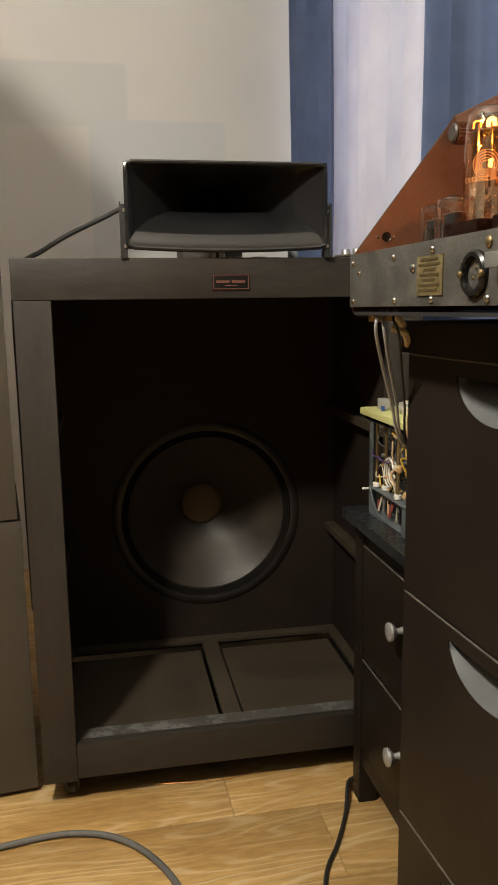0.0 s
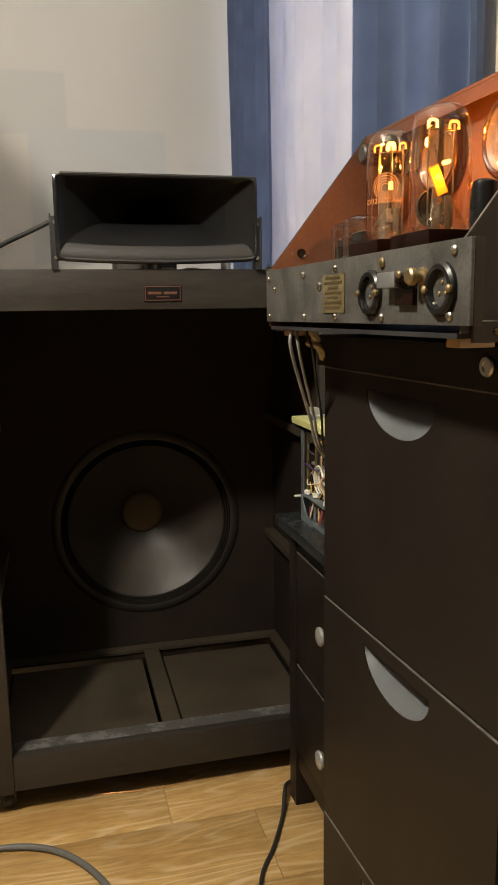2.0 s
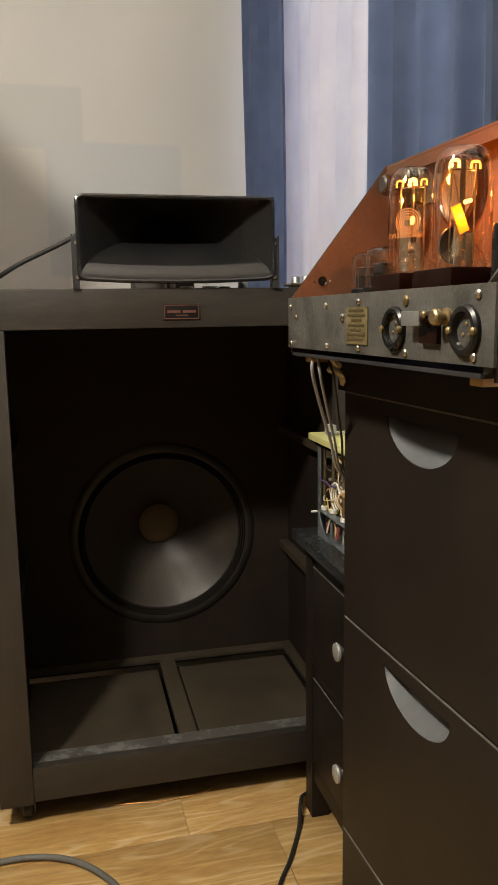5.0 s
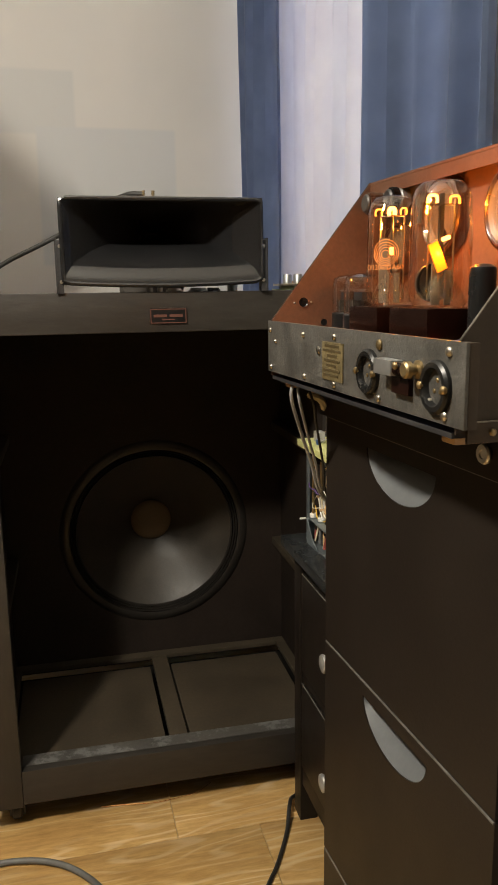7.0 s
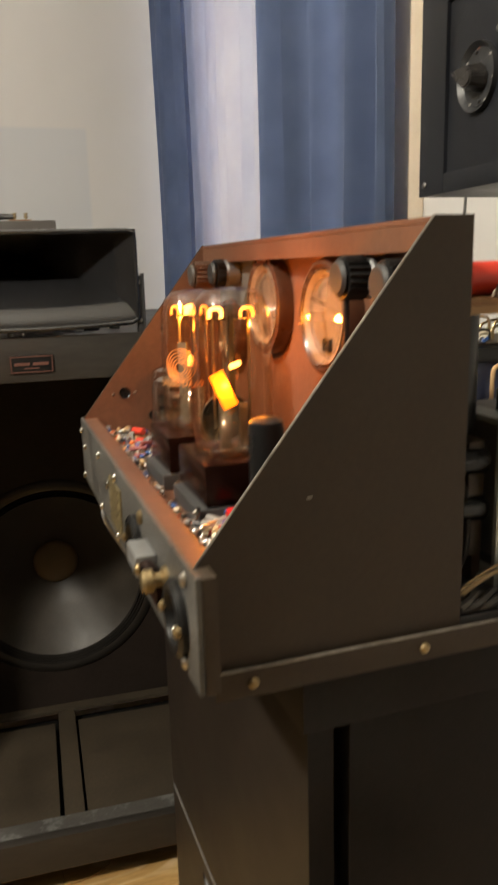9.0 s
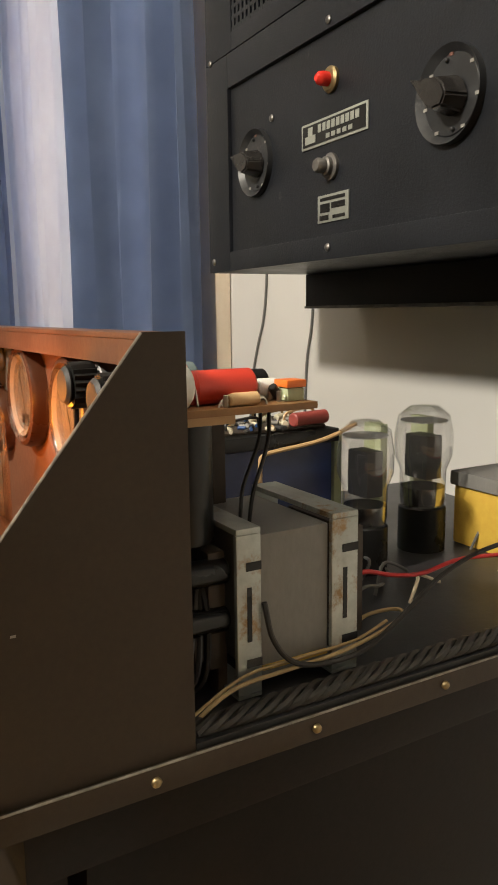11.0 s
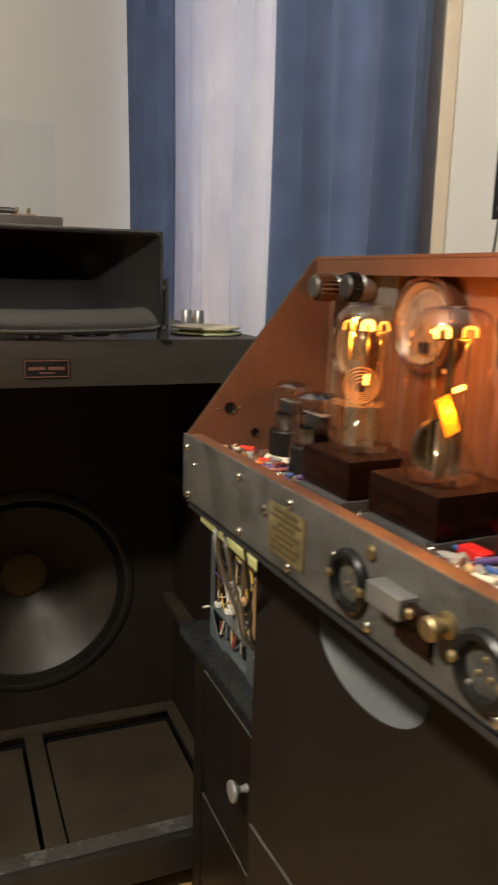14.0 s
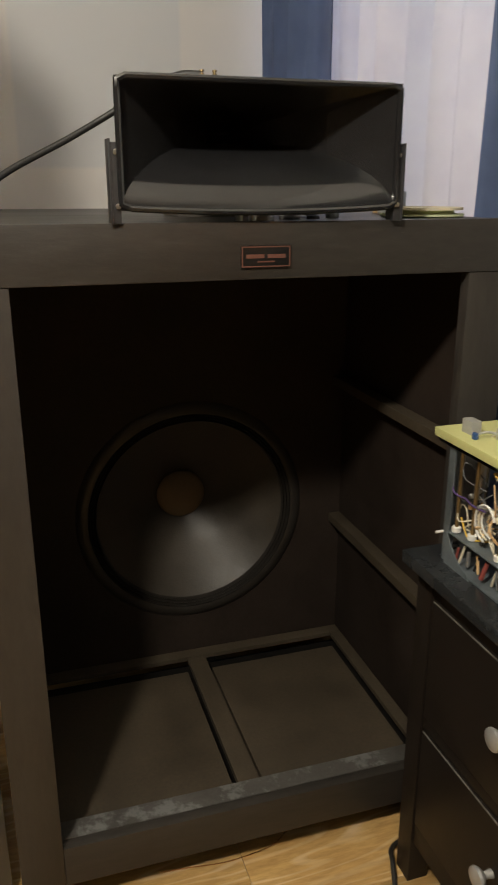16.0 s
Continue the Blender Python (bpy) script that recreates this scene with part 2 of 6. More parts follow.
BAKELITE = mat("brown_bakelite", (0.012, 0.0045, 0.003), 0.24, vary=0.25, bump=0.05, spec=0.16)
BLACK_PLASTIC = mat("black_plastic", (0.009, 0.009, 0.009), 0.3, vary=0.2, bump=0.05, spec=0.35)
BRASS = mat("tarnished_brass", (0.33, 0.25, 0.13), 0.42, metal=0.9, vary=0.3)
NICKEL = mat("nickel_plated", (0.55, 0.52, 0.46), 0.3, metal=1.0, vary=0.2)
ALU = mat("dull_aluminium", (0.42, 0.43, 0.43), 0.42, metal=0.85, vary=0.15)
ZINC = mat("zinc_plated_steel", (0.40, 0.43, 0.41), 0.42, metal=0.45, vary=0.25, broad=12, worn=(0.30, 0.20, 0.10), worn_at=0.58)
PLATE_GOLD = mat("brass_name_plate", (0.17, 0.135, 0.065), 0.5, metal=0.3, vary=0.3, fine=300, broad=60, worn=(0.07, 0.05, 0.02), worn_at=0.60)
PLATE_INK = mat("dark_plate_ink", (0.07, 0.05, 0.02), 0.6, vary=0.1)
RED_INK = mat("red_badge_ink", (0.12, 0.05, 0.035), 0.5, vary=0.1)
GETTER = mat("silver_getter", (0.6, 0.6, 0.6), 0.15, metal=1.0, vary=0.1)
ANODE = mat("grey_tube_anode", (0.06, 0.06, 0.062), 0.35, metal=0.5, vary=0.2)
GLASS = glass("tube_glass", (0.97, 0.96, 0.95))
# amber tint puts the filaments' glow into the bulb's own colour
WARM_GLASS = glass("glow_tinted_tube_glass", (1.0, 0.89, 0.74), sheen=0.11)
METER_GLASS = glass("meter_glass", (0.98, 0.98, 0.98), sheen=0.07)
METER_RIM = mat("brown_moulded_rim", (0.060, 0.026, 0.014), 0.28, vary=0.25, bump=0.05)
DIAL = mat("aged_paper_dial", (0.22, 0.17, 0.12), 0.6, vary=0.15)
STEM = mat("pale_pinched_glass", (0.15, 0.15, 0.148), 0.18, vary=0.3, bump=0.2, coat=0.3)
GREY_PART = mat("dull_grey_part", (0.26, 0.25, 0.23), 0.45, vary=0.2)
FILAMENT = glow("tube_filament", (1.0, 0.40, 0.085), 9.0)
FILAMENT_LOW = glow("dim_filament", (1.0, 0.34, 0.045), 4.0)
BRIGHT_GLASS = glass("small_tube_glass", (0.95, 0.95, 0.95), sheen=0.16)
PLATE_LIP = mat("dark_grey_plate_lip", (0.085, 0.085, 0.085), 0.4, metal=0.3, vary=0.2)
COIL_TAPE = mat("dark_brown_coil_tape", (0.050, 0.034, 0.022), 0.55, vary=0.3)
TUBE_INK = mat("orange_tube_print", (0.80, 0.34, 0.10), 0.5, vary=0.08, bump=0)
CANISTER = mat("dull_white_plastic", (0.42, 0.42, 0.39), 0.45, vary=0.06)
CREAM = mat("cream_paper", (0.62, 0.56, 0.42), 0.6, vary=0.15)
WHITE_PL = mat("white_plastic", (0.72, 0.71, 0.67), 0.4, vary=0.06)
CABLE_GREY = mat("grey_rubber_cable", (0.13, 0.13, 0.125), 0.5, vary=0.2)
TAN_LEAD = mat("tan_cloth_lead", (0.42, 0.30, 0.15), 0.7, vary=0.2)
LOOM = mat("dusty_black_loom", (0.040, 0.036, 0.031), 0.55, vary=0.4)
CABLE_BLACK = mat("black_cable", (0.022, 0.021, 0.02), 0.5, vary=0.2)
LAMINATE = mat("brown_paxolin_board", (0.24, 0.12, 0.045), 0.45, vary=0.2)
RED_CAP = mat("red_film_capacitor", (0.55, 0.045, 0.025), 0.3, vary=0.08, bump=0)
YELLOW_PL = mat("pale_yellow_green_board", (0.58, 0.58, 0.25), 0.5, vary=0.08)
CORE_GREY = mat("grey_core_laminations", (0.21, 0.205, 0.195), 0.5, metal=0.0, vary=0.15, fine=300, stretch=(9, 1, 0.4))
BLUE_TR = mat("dark_blue_enamel", (0.02, 0.035, 0.11), 0.35, vary=0.25)
MUTED_RED = mat("faded_red_sleeve", (0.22, 0.05, 0.04), 0.5, vary=0.2)
GREEN_TAG = mat("pale_green_tag_strip", (0.42, 0.46, 0.28), 0.55, vary=0.2)
YELLOW_TR = mat("yellow_paper_wrap", (0.62, 0.40, 0.06), 0.55, vary=0.15)
DULL_SCREW = mat("dull_dark_screw", (0.20, 0.19, 0.18), 0.4, metal=0.8, vary=0.3)
RED_PLASTIC = mat("red_plastic", (0.55, 0.02, 0.02), 0.35, vary=0.1)
RED_LENS = mat("red_lamp_lens", (0.60, 0.03, 0.02), 0.15, vary=0.1, bump=0)
ORANGE = mat("orange_plastic", (0.75, 0.18, 0.03), 0.4, vary=0.1)
PURPLE = mat("purple_part", (0.09, 0.055, 0.17), 0.45, vary=0.1)
TANRES = mat("tan_resistor_body", (0.55, 0.36, 0.18), 0.45, vary=0.1)
BLUE_PART = mat("blue_part", (0.035, 0.09, 0.26), 0.4, vary=0.1)
BLACK_PANEL = mat("black_crackle_panel", (0.0095, 0.011, 0.0145), 0.42, vary=0.3, fine=400, broad=11, bump=0.3, spec=0.32, worn=(0.055, 0.055, 0.055), worn_at=0.7)
WOODBLOCK = mat("raw_wood_block", (0.48, 0.31, 0.16), 0.6, vary=0.2, stretch=(1, 0.2, 1))


# ---- mesh helpers ----
def box(bm, x0, x1, y0, y1, z0, z1, bevel=0.0, m=None):
    vs = [bm.verts.new((x, y, z)) for x in (x0, x1) for y in (y0, y1) for z in (z0, z1)]
    fs = [bm.faces.new([vs[i] for i in q]) for q in ((0, 1, 3, 2), (4, 6, 7, 5), (0, 4, 5, 1), (2, 3, 7, 6), (0, 2, 6, 4), (1, 5, 7, 3))]
    new_vs = set(vs)
    if bevel:
        r = bmesh.ops.bevel(bm, geom=list({e for f in fs for e in f.edges}), offset=bevel, segments=2, affect="EDGES", profile=0.7)
        new_vs = {v for f in r["faces"] for v in f.verts} | {v for v in vs if v.is_valid}
    if m:
        bmesh.ops.transform(bm, matrix=m, verts=list(new_vs))
    return bm


def boxes(*dims, bevel=0.0):
    bm = bmesh.new()
    for d in dims:
        box(bm, *d, bevel=bevel)
    return bm


def lathe(bm, profile, m=None, seg=32, sector=2 * math.pi):
    """Turns (radius, height) points about z, then sets the result at m."""
    m = m or Matrix()
    rings = []
    for r, h in profile:
        if r < 1e-6:
            rings.append([bm.verts.new(m @ Vector((0, 0, h)))])
        else:
            rings.append([bm.verts.new(m @ Vector((r * math.cos(sector * k / seg), r * math.sin(sector * k / seg), h))) for k in range(seg)])
    for a, b in zip(rings, rings[1:]):
        for k in range(seg):
            j = (k + 1) % seg
            if len(a) == 1 and len(b) == 1:
                continue
            if len(a) == 1:
                bm.faces.new((a[0], b[k], b[j]))
            elif len(b) == 1:
                bm.faces.new((a[k], a[j], b[0]))
            else:
                bm.faces.new((a[k], a[j], b[j], b[k]))
    return bm


def rod(bm, p0, p1, r, seg=16, r1=None):
    p0, p1 = Vector(p0), Vector(p1)
    d = p1 - p0
    m = Matrix.Translation(p0) @ d.to_track_quat("Z", "Y").to_matrix().to_4x4()
    r1 = r if r1 is None else r1
    c = min(r, r1) * 0.18
    return lathe(bm, [(0, 0), (r - c, 0), (r, c), (r1, d.length - c), (r1 - c, d.length), (0, d.length)], m, seg)


def smooth_path(pts, n=8):
    pts = [Vector(p) for p in pts]
    ext = [2 * pts[0] - pts[1]] + pts + [2 * pts[-1] - pts[-2]]
    out = []
    for i in range(1, len(ext) - 2):
        a, b, c, d = ext[i - 1:i + 3]
        for k in range(n):
            t = k / n
            out.append(0.5 * (2 * b + (c - a) * t + (2 * a - 5 * b + 4 * c - d) * t * t + (3 * b - a - 3 * c + d) * t ** 3))
    return out + [pts[-1]]


def wire(bm, pts, r, n=6, seg=8):
    """A round wire along a smooth line through the points."""
    path = smooth_path(pts, n) if n > 1 else [Vector(p) for p in pts]
    rings, up = [], Vector((0.13, 0.21, 0.97))
    for i, p in enumerate(path):
        d = (path[min(i + 1, len(path) - 1)] - path[max(i - 1, 0)]).normalized()
        side = d.cross(up)
        side = side.normalized() if side.length > 1e-4 else Vector((1, 0, 0))
        u2 = side.cross(d).normalized()
        up = u2
        rings.append([bm.verts.new(p + r * (math.cos(2 * math.pi * k / seg) * side + math.sin(2 * math.pi * k / seg) * u2)) for k in range(seg)])
    for a, b in zip(rings, rings[1:]):
        for k in range(seg):
            j = (k + 1) % seg
            bm.faces.new((a[k], a[j], b[j], b[k]))
    bm.faces.new(rings[0])
    bm.faces.new(list(reversed(rings[-1])))
    return bm


def prism(bm, outline, lo, hi, m=None):
    """An outline in x, z drawn out along y from lo to hi."""
    m = m or Matrix()
    a = [bm.verts.new(m @ Vector((x, lo, z))) for x, z in outline]
    b = [bm.verts.new(m @ Vector((x, hi, z))) for x, z in outline]
    bm.faces.new(a)
    bm.faces.new(list(reversed(b)))
    for k in range(len(a)):
        j = (k + 1) % len(a)
        bm.faces.new((a[j], a[k], b[k], b[j]))
    return bm


def mesh_of(name, bm, material):
    bmesh.ops.recalc_face_normals(bm, faces=bm.faces)
    me = bpy.data.meshes.new(name)
    bm.to_mesh(me)
    bm.free()
    for f in me.polygons:
        f.use_smooth = True
    me.set_sharp_from_angle(angle=radians(38))
    me.materials.append(material)
    return me


def thing(name, m=None, label="", category="", group="", kind=""):
    ob = new(name)
    ob.empty_display_size = 0.05
    ob.matrix_basis = m or Matrix()
    return tagged(ob, label, category, group, kind)


def part(name, bm, material, parent, label=""):
    ob = new(name, mesh_of(name, bm, material))
    ob.parent = parent
    if label:
        ob["label"] = label
    return ob


def single(name, bm, material, label="", category="", group="", kind=""):
    return tagged(new(name, mesh_of(name, bm, material)), label, category, group, kind)


def shifted(x, y, z, rz=0.0):
    return pose(x, y, z, 0, 0, rz)


def bm_of(fn, *a, **k):
    bm = bmesh.new()
    fn(bm, *a, **k)
    return bm


# ---- the room ----
single("wall_back", boxes((-4.5, 1.25, WALL_Y, WALL_Y + 0.15, FLOOR - 0.05, 2.75)), PLASTER, "matt off-white painted plaster wall with touched-up patches", "wall", kind="structure")
single("wall_window", boxes((WALL_X, WALL_X + 0.2, -4.0, 1.62, FLOOR - 0.05, 2.75), (WALL_X, WALL_X + 0.2, 2.92, WALL_Y, FLOOR - 0.05, 2.75), (WALL_X, WALL_X + 0.2, 1.62, 2.92, FLOOR - 0.05, 0.85), (WALL_X, WALL_X + 0.2, 1.62, 2.92, 2.4, 2.75)), PLASTER, "matt off-white painted plaster wall with a window", "wall", kind="structure")
single("wall_left", boxes((-4.65, -4.5, -4.0, WALL_Y + 0.15, FLOOR - 0.05, 2.75)), LOW_BOUNCE, "plain unseen wall, darkened to cut bounced light", "wall", kind="structure")
single("wall_front", boxes((-4.5, WALL_X, -4.15, -4.0, FLOOR - 0.05, 2.75)), LOW_BOUNCE, "plain unseen wall, darkened to cut bounced light", "wall", kind="structure")
single("ceiling", boxes((-4.65, 1.25, -4.15, WALL_Y + 0.15, 2.75, 2.85)), CEILING, "plain white painted ceiling", "ceiling", kind="structure")

# ---- window and curtains ----
win = thing("window_1", Matrix(), "white framed window behind the curtains", "window", kind="structure")
part("window_frame", boxes((1.045, 1.105, 1.62, 1.68, 0.85, 2.4), (1.045, 1.105, 2.86, 2.92, 0.85, 2.4), (1.045, 1.105, 1.68, 2.86, 0.85, 0.91), (1.045, 1.105, 1.68, 2.86, 2.34, 2.4), (1.045, 1.105, 2.24, 2.30, 0.91, 2.34), bevel=0.004), WHITE_PL, win)
part("window_sill", boxes((0.905, 1.035, 1.60, 2.94, 0.81, 0.845), bevel=0.006), WHITE_PL, win)
for y0, y1 in ((1.68, 2.24), (2.30, 2.86)):
    pane = part("pane", boxes((1.072, 1.078, y0, y1, 0.91, 2.34)), METER_GLASS, win)
    pane.visible_shadow = False
single("trim", boxes((WALL_X - 0.032, WALL_X - 0.002, 1.405, 1.52, FLOOR + 0.1, 2.5), bevel=0.004), TAN, "tan painted window casing board", "trim", kind="structure")


def drape(name, p0, p1, folds, deep, z0, z1, material, label, seed):
    """A hanging cloth: folds that deepen and drift on the way down."""
    rnd = random.Random(seed)
    ph = [rnd.uniform(0, 6.28) for _ in range(6)]
    n, rows = folds * 14, 26
    p0, p1 = Vector(p0), Vector(p1)
    along = p1 - p0
    out = Vector((-along.y, along.x)).normalized()
    bm = bmesh.new()
    grid = []
    for j in range(rows + 1):
        v = j / rows
        row = []
        for i in range(n + 1):
            u = i / n
            w = u + 0.012 * math.sin(3.1 * v + ph[0] + 5 * u) + 0.14 / folds * (math.sin(2 * math.pi * u * folds * 0.37 + ph[1]))
            a = 2 * math.pi * folds * w + ph[2]
            fold = math.sin(a) + 0.14 * math.sin(2.1 * a + ph[3] + 0.6 * v)
            amp = deep * (0.75 + 0.25 * v) * (0.7 + 0.3 * math.sin(2 * math.pi * u * 1.3 + ph[4]))
            p = p0 + along * (u + 0.02 * math.sin(4.3 * v + ph[5] + 3 * u) * v + 0.55 / folds / 6.28 * math.cos(a)) + out * (amp * fold + 0.004 * math.sin(9 * v + 7 * u))
            row.append(bm.verts.new((p.x, p.y, z1 + (z0 - z1) * v)))
        grid.append(row)
    for a, b in zip(grid, grid[1:]):
        for i in range(n):
            bm.faces.new((a[i], a[i + 1], b[i + 1], b[i]))
    bmesh.ops.solidify(bm, geom=bm.faces[:], thickness=0.0015)
    return single(name, bm, material, label, "curtain", "curtains at the window")


drape("curtain", (0.757, 2.36), (0.772, 2.93), 4, 0.032, 0.06, 2.45, BLUE_CLOTH, "slate-blue cloth curtain hanging in soft folds at the window", 3)
drape("curtain", (0.884, 1.362), (0.778, 1.705), 4, 0.044, 0.06, 2.45, BLUE_CLOTH, "slate-blue cloth curtain gathered in deep folds beside the casing", 8)
drape("sheer_curtain", (0.87, 1.62), (0.87, 2.90), 10, 0.024, 0.06, 2.45, SHEER, "white translucent voile curtain in narrow folds before the window", 5)
rail = thing("curtain_rail", Matrix(), "white curtain rail above the window", "curtain rail")
part("rail_bar", bm_of(rod, (0.86, 1.33, 2.48), (0.86, 2.98, 2.48), 0.012), WHITE_PL, rail)
for y in (1.36, 2.2, 2.96):
    part("bracket", boxes((0.85, WALL_X - 0.002, y - 0.01, y + 0.01, 2.47, 2.49), bevel=0.002), WHITE_PL, rail)

# ---- loudspeaker cabinet ----
CAB = shifted(-0.124, 1.466, FLOOR, -0.6)
cab = thing("speaker_cabinet", CAB, "large open-fronted black-stained wooden loudspeaker cabinet on castors", "loudspeaker")
CW, CB, CT, CD = 0.785, 0.058, 1.087, 0.83       # width, underside, top, depth (local)
part("side_panel", boxes((0.002, 0.022, 0.022, CD, CB, CT - 0.022), bevel=0.001), CAB_INSIDE, cab)
part("side_panel", boxes((CW - 0.022, CW - 0.002, 0.022, CD, CB, CT - 0.022), bevel=0.001), CAB_INSIDE, cab)
part("top_panel", boxes((0, CW, 0.0225, CD, CT - 0.02, CT), bevel=0.002), BLACK_WOOD, cab)
part("back_panel", boxes((0.022, CW - 0.022, CD - 0.02, CD - 0.002, CB + 0.02, CT - 0.022)), CAB_INSIDE, cab)
part("stile", boxes((0, 0.067, 0, 0.022, CB - 0.004, CT - 0.0735), bevel=0.0025), BLACK_WOOD_UP, cab, "black-stained upright of the front frame with chipped paint")
part("stile", boxes((CW - 0.072, CW, 0, 0.022, CB - 0.004, CT - 0.0735), bevel=0.0025), BLACK_WOOD_UP, cab)
part("top_rail", boxes((-0.002, CW + 0.002, -0.001, 0.0215, CT - 0.073, CT + 0.002), bevel=0.003), BLACK_WOOD, cab, "black-stained top rail with scraped brush marks")
part("bottom_rail", boxes((0.0672, CW - 0.0722, 0.003, 0.024, CB, CB + 0.075), bevel=0.0025), BLACK_WOOD, cab)
part("front_sill", boxes((0.0675, CW - 0.0725, 0.0245, 0.062, CB + 0.044, CB + 0.075), bevel=0.002), LIP, cab, "scuffed sill with grey worn patches")
part("base_panel", boxes((0.046, 0.374, 0.0625, 0.455, CB + 0.018, CB + 0.041), bevel=0.002), DUSTY, cab)
part("base_panel", boxes((0.430, 0.724, 0.0625, 0.455, CB + 0.018, CB + 0.041), bevel=0.002), DUSTY, cab)
# bottom sheet, coloured as the shade seen down the gaps
part("bottom_panel", boxes((0.0225, CW - 0.0225, 0.0245, 0.529, CB + 0.001, CB + 0.006)), GAP_SHADE, cab)
part("base_divider", boxes((0.383, 0.424, 0.0626, 0.4985, CB + 0.034, CB + 0.047), bevel=0.002), DUSTY, cab)
part("base_cleat", boxes((0.0225, CW - 0.0225, 0.499, 0.5285, CB + 0.038, CB + 0.049), bevel=0.002), DUSTY, cab)
part("base_cleat", boxes((CW - 0.048, CW - 0.0225, 0.0626, 0.4985, CB + 0.038, CB + 0.049), bevel=0.002), DUSTY, cab)
part("base_cleat", boxes((0.0225, 0.040, 0.0626, 0.4985, CB + 0.038, CB + 0.049), bevel=0.002), DUSTY, cab)
for z in (0.410, 0.738):
    part("side_cleat", boxes((CW - 0.050, CW - 0.0225, 0.024, 0.5285, z - 0.02, z), bevel=0.002), DUSTY, cab)
    part("side_cleat", boxes((0.0225, 0.050, 0.024, 0.5285, z - 0.02, z), bevel=0.002), DUSTY, cab)
# baffle with a round opening
WX, WZ, WR = 0.410, 0.451, 0.218
bm = bmesh.new()
x0, x1, z0, z1 = 0.0225, CW - 0.0225, CB + 0.02, CT - 0.022
N = 64
inner, outer = [], []
for k in range(N):
    a = 2 * math.pi * k / N
    c, s = math.cos(a), math.sin(a)
    reach = min((x1 - WX) / c if c > 1e-9 else (x0 - WX) / c if c < -1e-9 else 9, (z1 - WZ) / s if s > 1e-9 else (z0 - WZ) / s if s < -1e-9 else 9)
    inner.append((WX + WR * c, WZ + WR * s))
    outer.append((WX + reach * c, WZ + reach * s))
fi, fo, bi, bo = ([bm.verts.new((x, y, z)) for x, z in ring] for ring, y in ((inner, 0.53), (outer, 0.53), (inner, 0.55), (outer, 0.55)))
for k in range(N):
    j = (k + 1) % N
    for q in ((fi[k], fo[k], fo[j], fi[j]), (bi[k], bi[j], bo[j], bo[k]), (fi[j], bi[j], bi[k], fi[k])):
        bm.faces.new(q)
part("baffle", bm, CAB_INSIDE, cab)
for x, y in ((0.05, 0.05), (CW - 0.05, 0.05), (0.05, CD - 0.05), (CW - 0.05, CD - 0.05)):
    cs = part("castor", bm_of(rod, (x - 0.011, y, 0.022), (x + 0.011, y, 0.022), 0.022, 20), STEEL_BLACK, cab)
    part("castor_fork", boxes((x - 0.016, x - 0.012, y - 0.012, y + 0.012, 0.012, 0.05), (x + 0.012, x + 0.016, y - 0.012, y + 0.012, 0.012, 0.05), (x - 0.018, x + 0.018, y - 0.018, y + 0.018, 0.049, CB - 0.004), bevel=0.001), STEEL_BLACK, cs)
# badge
bg = part("badge", boxes((0.3625, 0.4335, -0.0035, -0.0013, CT - 0.058, CT - 0.028), bevel=0.0008), BLACK_PLASTIC, cab, "small black badge with a red border")
x0, x1, z0, z1 = 0.364, 0.432, CT - 0.0565, CT - 0.0295
part("badge_border", boxes((x0, x1, -0.0042, -0.0036, z0, z0 + 0.0016), (x0, x1, -0.0042, -0.0036, z1 - 0.0016, z1), (x0, x0 + 0.0016, -0.0042, -0.0036, z0 + 0.0017, z1 - 0.0017), (x1 - 0.0016, x1, -0.0042, -0.0036, z0 + 0.0017, z1 - 0.0017)), RED_INK, bg)
for a, b, c, d in ((0.006, 0.031, 0.0115, 0.0165), (0.036, 0.061, 0.0115, 0.0165), (0.022, 0.046, 0.006, 0.008)):
    part("badge_bar", boxes((x0 + a, x0 + b, -0.0042, -0.0036, z0 + c, z0 + d)), RED_INK, bg)

# woofer in the baffle
wf = thing("woofer", CAB @ pose(WX, 0.53, WZ, -90), "large black paper-cone bass driver with a brown felt dust cap", "loudspeaker driver")
# local z points into the cabinet
part("frame_ring", bm_of(lathe, [(0.227, 0.0), (0.2275, -0.007), (0.234, -0.009), (0.246, -0.007), (0.253, -0.001), (0.227, -0.001)], None, 72), SURROUND, wf)
prof = []
for k in range(25):
    u = k / 24
    prof.append((0.227 - 0.019 * u, -0.006 + 0.004 * math.cos(u * 6 * math.pi) + 0.006 * u))
part("surround", bm_of(lathe, prof, None, 72), SURROUND, wf)
part("cone", bm_of(lathe, [(0.209 - 0.155 * u, 0.004 + 0.118 * u) for u in [k / 16 for k in range(17)]], None, 72), CONE, wf)
part("dust_cap", bm_of(lathe, [(0.0575 * math.cos(a), 0.1225 - 0.026 * math.sin(a)) for a in [k / 10 * math.pi / 2 for k in range(11)]], None, 48), DUSTCAP, wf, "brown felt dust cap")
part("basket", bm_of(lathe, [(0.217, 0.002), (0.214, 0.05), (0.10, 0.17), (0.09, 0.23), (0.0, 0.23)], None, 48), STEEL_BLACK, wf)

# ---- horn on the cabinet ----
TOPZ = FLOOR + CT
horn = thing("sectoral_horn", shifted(0.2695, 1.452, TOPZ, -1.2), "glossy black sheet-metal sectoral horn on steel brackets, standing on the cabinet", "horn")
HW, HB, HT, HL = 0.1845, 0.020, 0.169, 0.245


